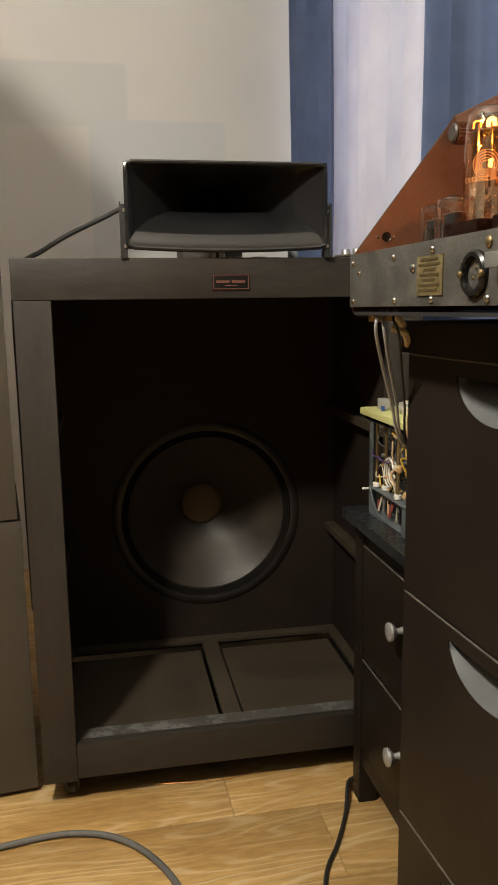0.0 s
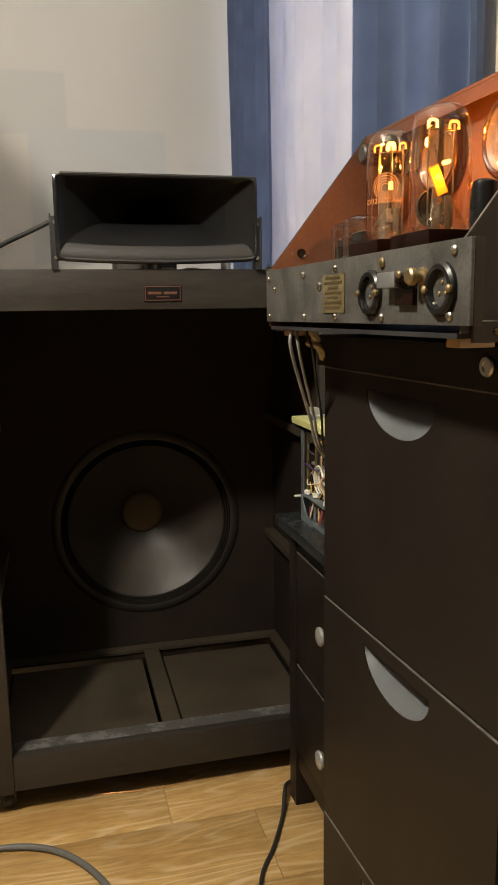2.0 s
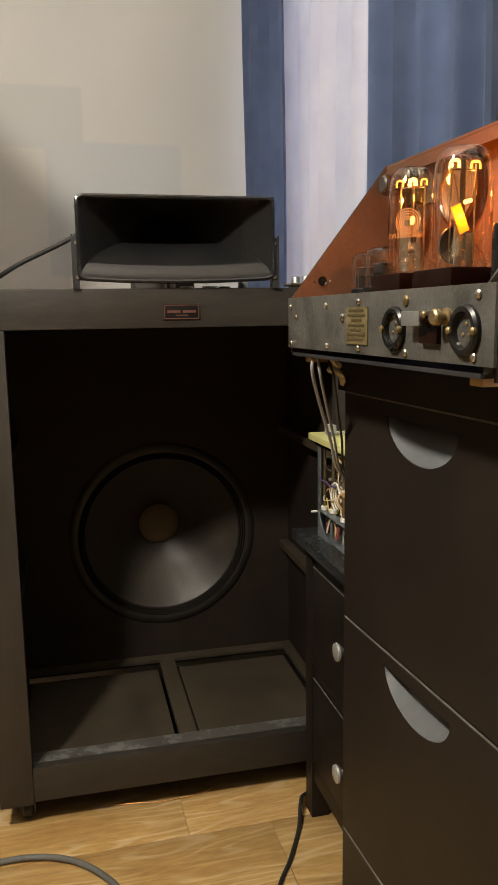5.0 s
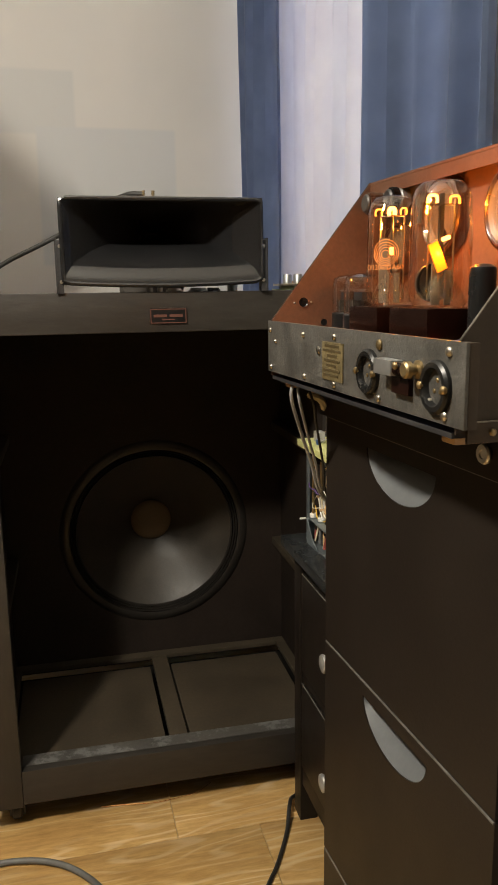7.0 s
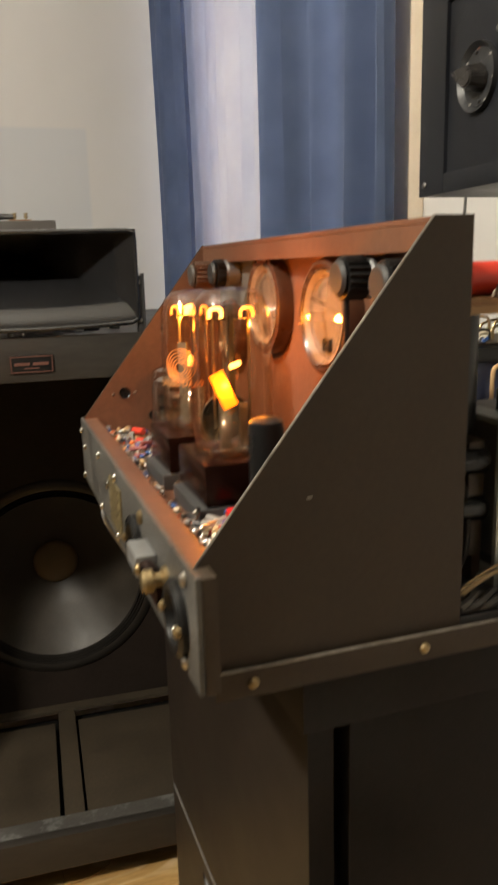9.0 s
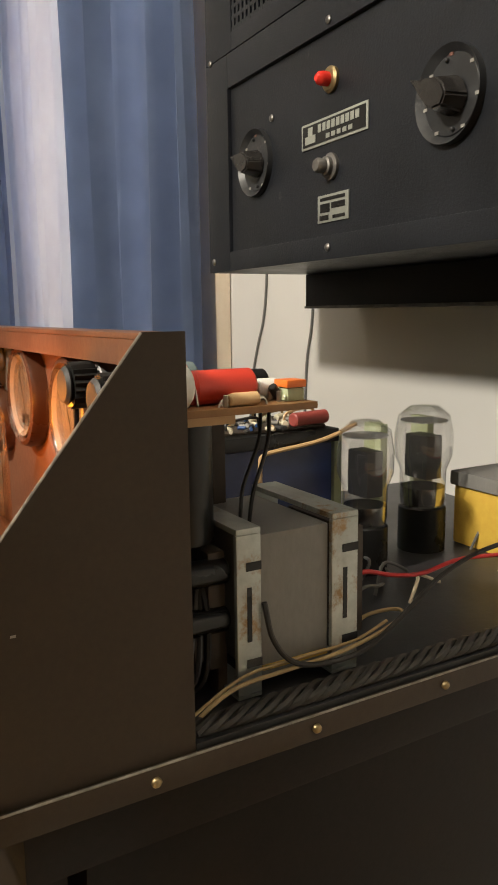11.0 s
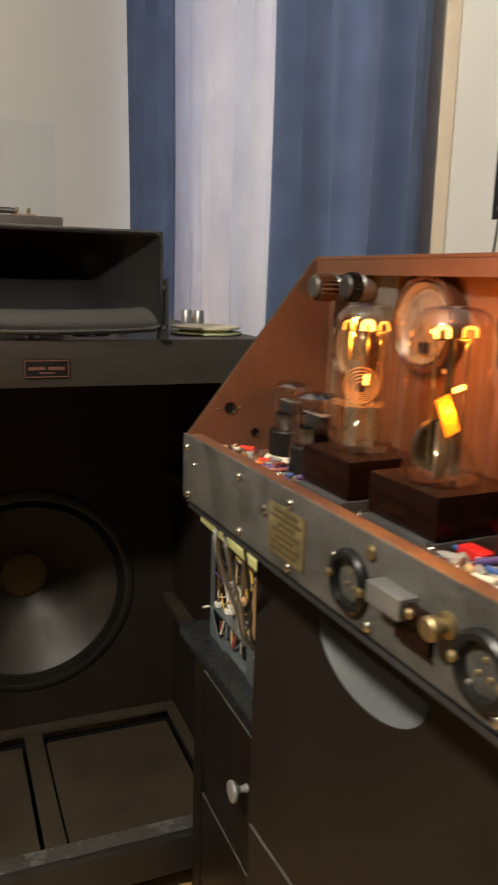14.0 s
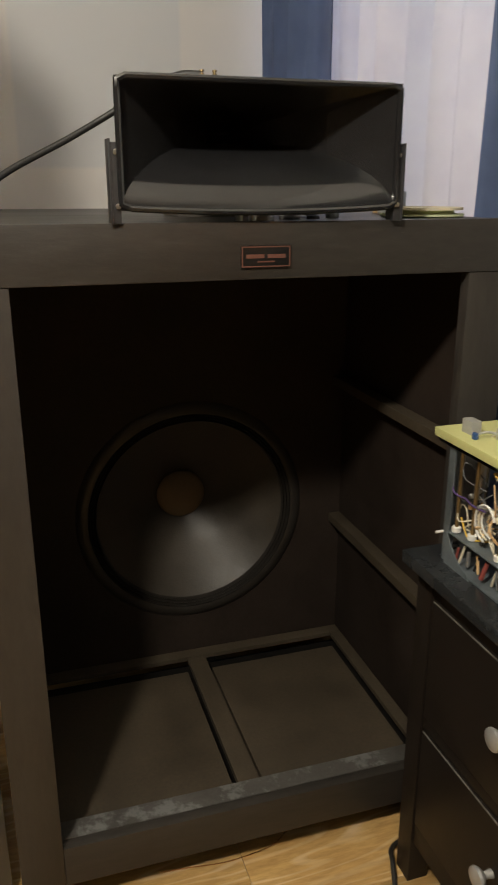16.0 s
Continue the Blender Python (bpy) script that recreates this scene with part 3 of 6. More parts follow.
def horn_section(u):
    """Half width, floor and roof of the horn's inside at u = 0 (mouth) to 1 (throat)."""
    w = 0.018 + (HW - 0.018) * (1 - u) ** 1.6
    mid = HB + 0.088
    lo = HB + 0.087 * (1 - (1 - u) ** 3.2) ** 0.62
    hi = mid + (HT - mid) * (1 - u) ** 1.15 + 0.012 * u
    return w, lo, hi


bm = bmesh.new()
rings_in, rings_out = [], []
for k in range(31):
    u = (k / 30) ** 1.7
    w, lo, hi = horn_section(u)
    sag = 0.006 * (1 - u) ** 2
    ring, ring2 = [], []
    for side, a, b in (("b", -w, w), ("r", lo, hi), ("t", w, -w), ("l", hi, lo)):
        for i in range(10):
            s = i / 10
            c = a + (b - a) * s
            if side == "b":
                p = (c, lo - sag * (1 - (c / w) ** 2))
            elif side == "t":
                p = (c, hi)
            else:
                p = (w if side == "r" else -w, c)
            ring.append(bm.verts.new((p[0], HL * u, p[1])))
            cz = (lo + hi) / 2
            ring2.append(bm.verts.new((p[0] + math.copysign(0.003, p[0]) * (side in "rl" or abs(p[0]) > w - 1e-4), HL * u, p[1] + (0.003 if p[1] > cz else -0.003) * (side in "bt"))))
    rings_in.append(ring)
    rings_out.append(ring2)
for rs in (rings_in, rings_out):
    for a, b in zip(rs, rs[1:]):
        for i in range(40):
            j = (i + 1) % 40
            bm.faces.new((a[i], a[j], b[j], b[i]))
for i in range(40):
    j = (i + 1) % 40
    bm.faces.new((rings_in[0][i], rings_in[0][j], rings_out[0][j], rings_out[0][i]))
part("flare", bm, HORN_BLACK, horn)
# rolled rim round the mouth
rim = []
for side, (xa, za), (xb, zb) in (("b", (-HW, HB), (HW, HB)), ("r", (HW, HB), (HW, HT)), ("t", (HW, HT), (-HW, HT)), ("l", (-HW, HT), (-HW, HB))):
    for i in range(12):
        s = 0.03 + 0.94 * i / 11
        x, z = xa + (xb - xa) * s, za + (zb - za) * s
        if side == "b":
            z -= 0.006 * (1 - (x / HW) ** 2)
        rim.append((x, -0.001, z))
rim.append(rim[0])
part("mouth_rim", bm_of(wire, rim, 0.0042, 1, 8), HORN_BLACK, horn)
part("throat", bm_of(rod, (0, HL - 0.004, HB + 0.083), (0, HL + 0.035, HB + 0.083), 0.026, 24), HORN_BLACK, horn)
# black sheet added across the throat for the dark inside the horn
part("throat_shade", boxes((-0.03, 0.03, HL - 0.0065, HL - 0.0050, HB + 0.05, HB + 0.118)), mat("throat_shade_black", (0.003, 0.003, 0.0035), 0.9, vary=0.1, spec=0.05), horn)
part("phase_plug", bm_of(rod, (0, HL - 0.011, HB + 0.083), (0, HL - 0.0066, HB + 0.083), 0.007, 20), mat("dim_copper_disc", (0.022, 0.010, 0.008), 0.7, vary=0.1, spec=0.1), horn)
for sx in (-1, 1):
    br = part("bracket", boxes((sx * (HW + 0.012) - 0.0015, sx * (HW + 0.012) + 0.0015, 0.0, 0.03, 0.001, 0.100), (sx * (HW + 0.006) - 0.0055, sx * (HW + 0.006) + 0.0055, 0.002, 0.026, 0.001, 0.096), bevel=0.0008), STEEL_BLACK, horn, "black angle-steel bracket with chipped edges")
    for z in (0.022, 0.085):
        part("bolt", bm_of(rod, (sx * (HW + 0.004), -0.002, z), (sx * (HW + 0.004), 0.004, z), 0.0035, 10), NICKEL, br)
for x in (-0.026, -0.008):
    part("support_bolt", bm_of(rod, (x, 0.03, 0.0005), (x, 0.03, 0.030), 0.0055, 12), ALU, horn)
drv = thing("compression_driver", shifted(0.277, 1.755, TOPZ, 0), "black compression driver with brass binding posts bolted to the horn", "horn driver")
part("magnet_housing", boxes((-0.066, 0.066, -0.056, 0.06, 0.0, 0.203), bevel=0.005), mat("grey_brown_driver_paint", (0.07, 0.062, 0.055), 0.5, vary=0.2), drv)
tb = part("terminal_block", boxes((-0.02, 0.022, -0.02, 0.02, 0.203, 0.207), bevel=0.001), LAMINATE, drv)
for x in (-0.009, 0.012):
    part("binding_post", bm_of(lathe, [(0, 0), (0.003, 0), (0.003, 0.006), (0.0065, 0.007), (0.0065, 0.012), (0.004, 0.013), (0.004, 0.016), (0.007, 0.017), (0.006, 0.021), (0, 0.021)], Matrix.Translation((x, 0, 0.207)) @ Matrix.Scale(0.62, 4), 14), BRASS, tb)
single("speaker_lead", bm_of(wire, [(0.268, 1.757, TOPZ + 0.213), (0.235, 1.77, TOPZ + 0.213), (0.19, 1.81, TOPZ + 0.197), (0.14, 1.84, TOPZ + 0.163), (0.06, 1.83, TOPZ + 0.118), (-0.03, 1.80, TOPZ + 0.072), (-0.085, 1.76, TOPZ + 0.035), (-0.125, 1.72, TOPZ + 0.006), (-0.139, 1.66, TOPZ - 0.05), (-0.135, 1.6, TOPZ - 0.3), (-0.13, 1.56, 0.4)], 0.0055, 8, 10), CABLE_BLACK, "thick black speaker lead running from the driver down beside the cabinet", "cable")

# things lying on the cabinet top
jar = thing("metal_cylinder", shifted(0.612, 1.723, TOPZ), "small plain aluminium cylinder standing on the cabinet", "metal part", "small metal parts on the cabinet")
part("body", bm_of(lathe, [(0, 0), (0.010, 0), (0.0105, 0.002), (0.0105, 0.036), (0.009, 0.038), (0, 0.038)], None, 20), ALU, jar)
copy_thing(jar, shifted(0.430, 1.60, TOPZ) @ Matrix.Diagonal((1, 1, 0.6, 1)))
copy_thing(jar, shifted(0.595, 1.75, TOPZ))
dish = thing("reel", shifted(0.585, 1.600, TOPZ), "flat cream plastic reel lying on the cabinet", "reel")
part("lower_flange", bm_of(lathe, [(0, 0), (0.062, 0), (0.066, 0.002), (0.066, 0.005), (0, 0.005)], None, 40), GREEN_TAG, dish)
part("hub", bm_of(lathe, [(0, 0.0051), (0.05, 0.0051), (0.05, 0.011), (0, 0.011)], None, 32), YELLOW_PL, dish)
part("upper_flange", bm_of(lathe, [(0, 0.0111), (0.064, 0.0111), (0.064, 0.015), (0.03, 0.016), (0, 0.016)], None, 40), CREAM, dish)
for k, (x, y, r) in enumerate(((0.35, 1.56, 0.02), (0.385, 1.58, 0.015), (0.30, 1.55, 0.016))):
    w = thing("washer_stack", shifted(x, y, TOPZ), "flat dark and bright metal washers lying on the cabinet", "metal part", "small metal parts on the cabinet")
    part("washers", bm_of(lathe, [(0, 0), (r, 0), (r, 0.005), (r * 0.8, 0.006), (r * 0.8, 0.009), (0, 0.009)], None, 20), (ALU, STEEL_BLACK, NICKEL)[k], w)
bk = thing("small_box", shifted(0.625, 1.80, TOPZ), "small tan wooden block on the cabinet", "block")
part("body", boxes((-0.02, 0.02, -0.012, 0.012, 0, 0.022), bevel=0.002), WOODBLOCK, bk)

# ---- tall stack beside the cabinet ----
ST = shifted(-0.142, 1.530, FLOOR, 7)
lower = thing("storage_box", ST, "tall grey-brown painted cabinet standing on the floor", "cabinet", "stacked cabinets")
part("carcass", boxes((-0.55, 0, 0.018, 0.35, 0.0, 0.590), bevel=0.002), STACK_GREY, lower)
part("front_panel", boxes((-0.55, 0, -0.001, 0.0175, 0.012, 0.588), bevel=0.002), STACK_GREY, lower)
upper = thing("storage_box", ST @ pose(-0.006, 0, 0.5905), "grey-brown painted cabinet standing on another", "cabinet", "stacked cabinets")
part("carcass", boxes((-0.55, 0, 0.018, 0.35, 0.0, 0.83), bevel=0.002), STACK_GREY, upper)
part("front_panel", boxes((-0.55, 0, -0.001, 0.0175, 0.002, 0.828), bevel=0.002), STACK_GREY, upper)
# unseen block, added so that its sloped edge shades the end wall
shade_block = thing("tapered_enclosure", ST @ pose(-0.09, 0, 1.4208), "unseen tapered block added on the stacked cabinets to shade the wall", "enclosure")
part("shell", bm_of(prism, [(-0.46, 0), (0, 0), (0, 0.33), (-0.20, 0.54), (-0.46, 0.54)], 0.0, 0.3), STACK_GREY, shade_block)

# ---- night stand ----
ns = thing("bedside_chest", shifted(0.475, 1.40, FLOOR, 0), "black-brown wooden bedside chest with two drawers and round knobs", "chest of drawers")
NW, ND, NH = 0.515, 0.36, 0.612       # runs towards -y, depth towards +x
part("top", boxes((0, ND + 0.03, -NW, 0, NH - 0.020, NH), bevel=0.003), mat("scratched_black_top", (0.026, 0.028, 0.030), 0.26, vary=0.3, broad=9, worn=(0.09, 0.095, 0.10), worn_at=0.73), ns, "scratched black top board")
for y in (-0.048, -NW + 0.008):
    for x in (0.026, ND - 0.02):
        part("leg", boxes((x, x + 0.038, y, y + 0.040, 0, NH - 0.0205), bevel=0.002), UNIT_BLACK, ns)
part("side_panel", boxes((0.065, ND - 0.021, -0.030, -0.014, 0.10, NH - 0.0205)), UNIT_BLACK, ns)
part("side_panel", boxes((0.065, ND - 0.021, -NW + 0.014, -NW + 0.030, 0.10, NH - 0.0205)), UNIT_BLACK, ns)
part("back_panel", boxes((ND - 0.008, ND, -NW + 0.05, -0.05, 0.10, NH - 0.0205)), UNIT_BLACK, ns)
for z0, z1 in ((NH - 0.062, NH - 0.0205), (0.318, 0.340), (0.085, 0.128)):
    part("rail", boxes((0.030, 0.050, -NW + 0.049, -0.049, z0, z1), bevel=0.002), UNIT_BLACK, ns)
for z0, z1, kz in ((0.342, NH - 0.064, 0.459), (0.130, 0.316, 0.230)):
    d = part("drawer", boxes((0.027, 0.045, -NW + 0.052, -0.052, z0, z1), (0.0455, ND - 0.03, -NW + 0.06, -0.06, z0 + 0.01, z1 - 0.02), bevel=0.0035), UNIT_BLACK, ns)
    part("worn_bright_edge", boxes((0.0263, 0.0280, -NW + 0.056, -0.056, z1 - 0.0022, z1 - 0.0002)), EDGE_WEAR_LIGHT, d, "rubbed edge with its pale highlight painted in")
    part("knob", bm_of(lathe, [(0, 0), (0.007, 0), (0.0055, 0.006), (0.0055, 0.012), (0.013, 0.017), (0.0165, 0.022), (0.0155, 0.026), (0.009, 0.0285), (0, 0.029)], Matrix.Translation((0.0265, -0.252, kz)) @ pose(0, 0, 0, 0, -90, 0), 24), mat("satin_grey_knob", (0.42, 0.42, 0.41), 0.35, metal=0.4, vary=0.1), d, "round satin grey knob")
part("bottom_apron", boxes((0.0305, 0.046, -NW + 0.049, -0.049, 0.10, 0.1285)), UNIT_BLACK, ns)

# ---- drawer unit under the amplifier ----
UN = pose(0.379, 0.858, FLOOR, 0, 0, -86.6)     # local x along the front, local y into the depth
un = thing("drawer_unit", UN, "tall black-brown drawer unit with half-moon finger cut-outs", "drawer unit")
UW, UD, UT = 0.366, 0.50, 0.979
part("back_panel", boxes((0.0161, UW - 0.0161, UD - 0.01, UD, 0.0, UT - 0.0385)), UNIT_BLACK, un)
part("side_panel", boxes((0, 0.016, 0.026, UD, 0.0, UT - 0.0385), bevel=0.001), UNIT_BLACK, un)
part("side_panel", boxes((UW - 0.016, UW, 0.026, UD, 0.0, UT - 0.0385), bevel=0.001), UNIT_BLACK, un)
part("plinth", boxes((0.0161, UW - 0.0161, 0.05, UD - 0.0101, 0.0, 0.04)), UNIT_BLACK, un)
part("top_board", boxes((-0.004, UW + 0.012, -0.008, UD + 0.005, UT - 0.0365, UT), bevel=0.0025), UNIT_BLACK, un)
part("lock", bm_of(lathe, [(0, 0), (0.008, 0), (0.0085, 0.002), (0.0075, 0.004), (0.004, 0.004), (0.0035, 0.003), (0, 0.003)], Matrix.Translation((0.340, -0.008, UT - 0.0170)) @ pose(0, 0, 0, 90, 0, 0), 20), NICKEL, un, "round nickel lock")


def drawer_front(x0, x1, z0, z1, cx, top, cw, ch):
    """A board with a half-moon bite below a straight edge."""
    bm = bmesh.new()
    seg = 24
    moon = [(cx + cw / 2 * math.cos(math.pi + math.pi * k / seg), top + ch * math.sin(math.pi + math.pi * k / seg)) for k in range(seg + 1)]
    # strips: below the moon, beside it, above it
    pieces = [[(x0, z0), (moon[0][0], z0), (moon[0][0], z1), (x0, z1)], [(moon[-1][0], z0), (x1, z0), (x1, z1), (moon[-1][0], z1)], [(moon[0][0], top), (moon[-1][0], top), (moon[-1][0], z1), (moon[0][0], z1)]]
    for a, b in zip(moon, moon[1:]):
        pieces.append([(a[0], z0), (b[0], z0), b, a])
    for pc in pieces:
        f, k = [bm.verts.new((x, 0.0, z)) for x, z in pc], [bm.verts.new((x, 0.016, z)) for x, z in pc]
        bm.faces.new(f)
        bm.faces.new(list(reversed(k)))
        for i in range(len(pc)):
            j = (i + 1) % len(pc)
            bm.faces.new((f[j], f[i], k[i], k[j]))
    bmesh.ops.remove_doubles(bm, verts=bm.verts, dist=1e-5)
    seen = {}
    for f in bm.faces:
        seen.setdefault(frozenset(f.verts), []).append(f)
    bmesh.ops.delete(bm, geom=[f for fs in seen.values() if len(fs) > 1 for f in fs], context="FACES_ONLY")
    return bm, moon


for n, (z0, z1) in enumerate(((0.6535, 0.9405), (0.3525, 0.6505), (0.052, 0.3495))):
    top = z1 - 0.0175
    bm, moon = drawer_front(0.001, UW - 0.001, z0, z1, 0.183, top, 0.142, 0.044)
    d = part("drawer", bm, UNIT_BLACK, un)
    # slanted finger scoop behind the bite
    bm = bmesh.new()
    a = [bm.verts.new((0.183 + (x - 0.183) * 0.995, 0.0012, top + (z - top) * 0.995)) for x, z in moon]
    b = [bm.verts.new((0.183 + (x - 0.183) * 0.96, 0.0480, top + 0.010)) for x, z in moon]
    for i in range(len(a) - 1):
        bm.faces.new((a[i], a[i + 1], b[i + 1], b[i]))
    part("finger_scoop", bm, UNIT_CUT, d, "pale grey worn finger scoop")
    part("worn_bright_edge", boxes((0.003, UW - 0.003, -0.0005, 0.0012, z1 - 0.0013, z1 + 0.0004)), EDGE_WEAR_LIGHT, d, "rubbed edge with its pale highlight painted in")
    part("drawer_box", boxes((0.02, UW - 0.02, 0.052, UD - 0.03, z0 + 0.02, z1 - 0.03)), UNIT_BLACK, d)

# ---- valve amplifier on the drawer unit ----
AMP = pose(0.312, 0.876, 0, 0, 0, -87.4)      # local x along the front, local y into the depth, z is the true height
amp = thing("valve_amplifier", AMP, "open vintage valve amplifier with glowing tubes and a grey metal chassis", "amplifier")
AW, AWW = 0.428, 0.413        # width of the front panel and of the body behind it


def loc(x, y):
    d = AMP.inverted() @ Vector((x, y, 0))
    return d.x, d.y


part("front_panel", boxes((0, AW, 0, 0.003, 1.0055, 1.0645), bevel=0.0012), CHASSIS_GREY, amp, "worn grey hammered front panel")
part("front_lip", boxes((0.001, AWW - 0.004, 0.0032, 0.016, 1.0595, 1.063), bevel=0.0008), PRIMER, amp)
part("deck", boxes((0.002, AWW - 0.004, 0.0162, 0.1435, 1.040, 1.044)), PRIMER, amp)
part("meter_panel", boxes((0.0015, AWW - 0.0035, 0.144, 0.146, 1.0442, 1.2185)), PRIMER, amp, "red-brown lacquered inner panel lit by the tubes")
part("top_flange", boxes((0.0015, AWW - 0.0035, 0.128, 0.1495, 1.219, 1.222), bevel=0.0006), PRIMER, amp)
part("header_strip", boxes((0.0015, AWW - 0.0035, 0.1282, 0.1298, 1.206, 1.2188)), PRIMER, amp)
part("rear_skin", boxes((0.0015, AWW - 0.0035, 0.1462, 0.1495, 1.02, 1.2185)), WING_GREY, amp)


def wing(x0, x1, shrink=0.0):
    out = [(0.0035 + shrink, 1.0), (0.0035 + shrink, 1.0635 - shrink), (0.128 + shrink, 1.2225 - shrink), (0.150, 1.2225 - shrink), (0.150, 1.0)]
    bm = bmesh.new()
    rings = []
    for x in (x0, x1):
        rings.append([bm.verts.new((x, y, z)) for y, z in out])
    a, b = rings
    bm.faces.new(a)
    bm.faces.new(list(reversed(b)))
    for k in range(5):
        j = (k + 1) % 5
        bm.faces.new((a[j], a[k], b[k], b[j]))
    return bm


part("side_wing", wing(AWW - 0.0018, AWW), WING_GREY, amp, "dark grey-brown painted side wing with a scuffed edge")
part("worn_bright_edge", bm_of(rod, (AWW - 0.0004, 0.0040, 1.0640), (AWW - 0.0004, 0.1280, 1.2222), 0.0007, 6), STEEL_EDGE, amp, "rubbed bare metal edge")
part("side_wing_lining", wing(AWW - 0.003, AWW - 0.0019, 0.0006), PRIMER, amp)
part("side_wing", wing(-0.0015, 0), WING_GREY, amp)
part("side_wing_lining", wing(0.0001, 0.0012, 0.0004), PRIMER, amp, "red-brown side wing with round holes")
part("wing_hole", bm_of(rod, (0.0013, 0.044, 1.085), (0.0016, 0.044, 1.085), 0.0055, 20), BLACK_PLASTIC, amp)
part("wing_hole", bm_of(rod, (0.0013, 0.070, 1.061), (0.0016, 0.070, 1.061), 0.004, 16), BLACK_PLASTIC, amp)
for dy, dz in ((-0.011, -0.001), (0.010, 0.0)):
    part("wing_pin_hole", bm_of(rod, (0.0013, 0.044 + dy, 1.085 + dz), (0.0017, 0.044 + dy, 1.085 + dz), 0.0014, 8), NICKEL, amp)
part("corner_post", boxes((AWW + 0.0003, AW, 0.0031, 0.0105, 1.0055, 1.0640), bevel=0.001), WING_GREY, amp)
part("side_rail", boxes((AWW + 0.0005, AWW + 0.0035, 0.0108, 0.66, 0.9935, 1.0085), bevel=0.0008), WING_GREY, amp, "worn grey side rail with brass screws")
part("worn_bright_edge", bm_of(rod, (AWW + 0.0030, 0.0110, 1.0085), (AWW + 0.0030, 0.66, 1.0085), 0.0007, 6), STEEL_EDGE, amp, "rubbed bare metal edge")
part("side_rail", boxes((-0.0045, -0.002, 0.012, 0.66, 0.9935, 1.0085), bevel=0.0008), CHASSIS_GREY, amp)
part("chassis_floor", boxes((0.0, AWW, 0.1505, 0.66, 1.008, 1.012)), STEEL_BLACK, amp)
part("chassis_underside", boxes((0.004, AWW - 0.006, 0.004, 0.66, 0.9962, 1.0)), STEEL_BLACK, amp)
for x, y in ((0.036, 0.012), (0.389, 0.012), (0.036, 0.40), (0.38, 0.40)):
    part("foot", boxes((x - 0.009, x + 0.009, y, y + 0.03, FLOOR + UT, 0.9958), bevel=0.0015), WOODBLOCK, amp, "raw wooden block foot")


def screw_head(x, y, z, r, m3, material=NICKEL, parent=None, name="screw"):
    """A slotted dome head; m3 turns its axis (local z) outwards."""
    bm = bmesh.new()
    lathe(bm, [(0, 0.0), (r, 0.0), (r, 0.0012), (r * 0.75, 0.0022), (r * 0.3, 0.0026), (0, 0.0026)], Matrix.Translation((x, y, z)) @ m3, 12)
    return part(name, bm, material, parent)


FRONT = pose(0, 0, 0, 90, 0, 0)
for x, z, r in ((0.012, 1.054, 0.003), (0.032, 1.042, 0.0026), (0.122, 1.054, 0.003), (0.166, 1.041, 0.0042), (0.205, 1.056, 0.0032), (0.408, 1.057, 0.0036), (0.014, 1.0115, 0.003), (0.125, 1.0115, 0.003), (0.205, 1.0115, 0.0032), (0.300, 1.011, 0.0034), (0.404, 1.012, 0.0036), (0.262, 1.040, 0.003), (0.384, 1.020, 0.0024)):
    screw_head(x, -0.0002, z, r, FRONT, NICKEL, amp)
screw_head(0.300, -0.0002, 1.055, 0.0045, FRONT, BRASS, amp)
for k, y in enumerate((0.03, 0.126, 0.223, 0.32, 0.41)):
    screw_head(AWW + 0.0036, y, 1.001, 0.0028, pose(0, 0, 0, 0, 90, 0), BRASS, amp)
for y in (0.061,):
    part("scuff", boxes((AWW + 0.0002, AWW + 0.0005, y, y + 0.0026, 1.0905, 1.0916)), GREY_PART, amp)
# engraved maker's plate, drawn with plain bars
pl = part("type_plate", boxes((0.176, 0.226, -0.0014, -0.0001, 1.015, 1.051), bevel=0.0004), PLATE_GOLD, amp, "tarnished brass type plate")
for k, (a, b) in enumerate(((0.008, 0.042), (0.004, 0.046), (0.014, 0.038), (0.006, 0.044), (0.012, 0.036), (0.005, 0.045), (0.005, 0.04))):
    part("plate_bar", boxes((0.176 + a, 0.176 + b, -0.0019, -0.0015, 1.0465 - k * 0.0046, 1.0487 - k * 0.0046)), PLATE_INK, pl)


def front_socket(x, z, r):
    s = part("socket", bm_of(lathe, [(r, -0.0002), (r, 0.003), (r - 0.002, 0.005), (r - 0.0055, 0.005), (r - 0.007, 0.001), (r - 0.0075, -0.012), (0, -0.012)], Matrix.Translation((x, 0, z)) @ FRONT, 40), BLACK_PLASTIC, amp, "round black panel socket")
    part("socket_well", bm_of(rod, (x, 0.0118, z), (x, 0.0105, z), r - 0.008, 24), BAKELITE, s)
    for dx, dz in ((-r + 0.003, 0.0), (r - 0.003, 0.0)):
        part("socket_screw", bm_of(lathe, [(0, 0.004), (0.0030, 0.004), (0.003, 0.0062), (0.0015, 0.0074), (0, 0.0076)], Matrix.Translation((x + dx, 0, z + dz)) @ FRONT, 12), BRASS, s)
    for dx, dz in ((-0.004, -0.003), (0.004, -0.003), (0.0, 0.005)):
        part("socket_pin", bm_of(rod, (x + dx, 0.010, z + dz), (x + dx, -0.001, z + dz), 0.0016, 8), BRASS, s)
    return s


front_socket(0.281, 1.031, 0.0195)
front_socket(0.393, 1.031, 0.0195)
blk = part("fuse_holder", boxes((0.313, 0.343, -0.012, -0.0002, 1.034, 1.046), bevel=0.0012), ALU, amp, "small dull aluminium fuse block")
part("fuse_cap", bm_of(rod, (0.3435, -0.0065, 1.0395), (0.358, -0.0065, 1.0395), 0.0052, 16), BAKELITE, blk)
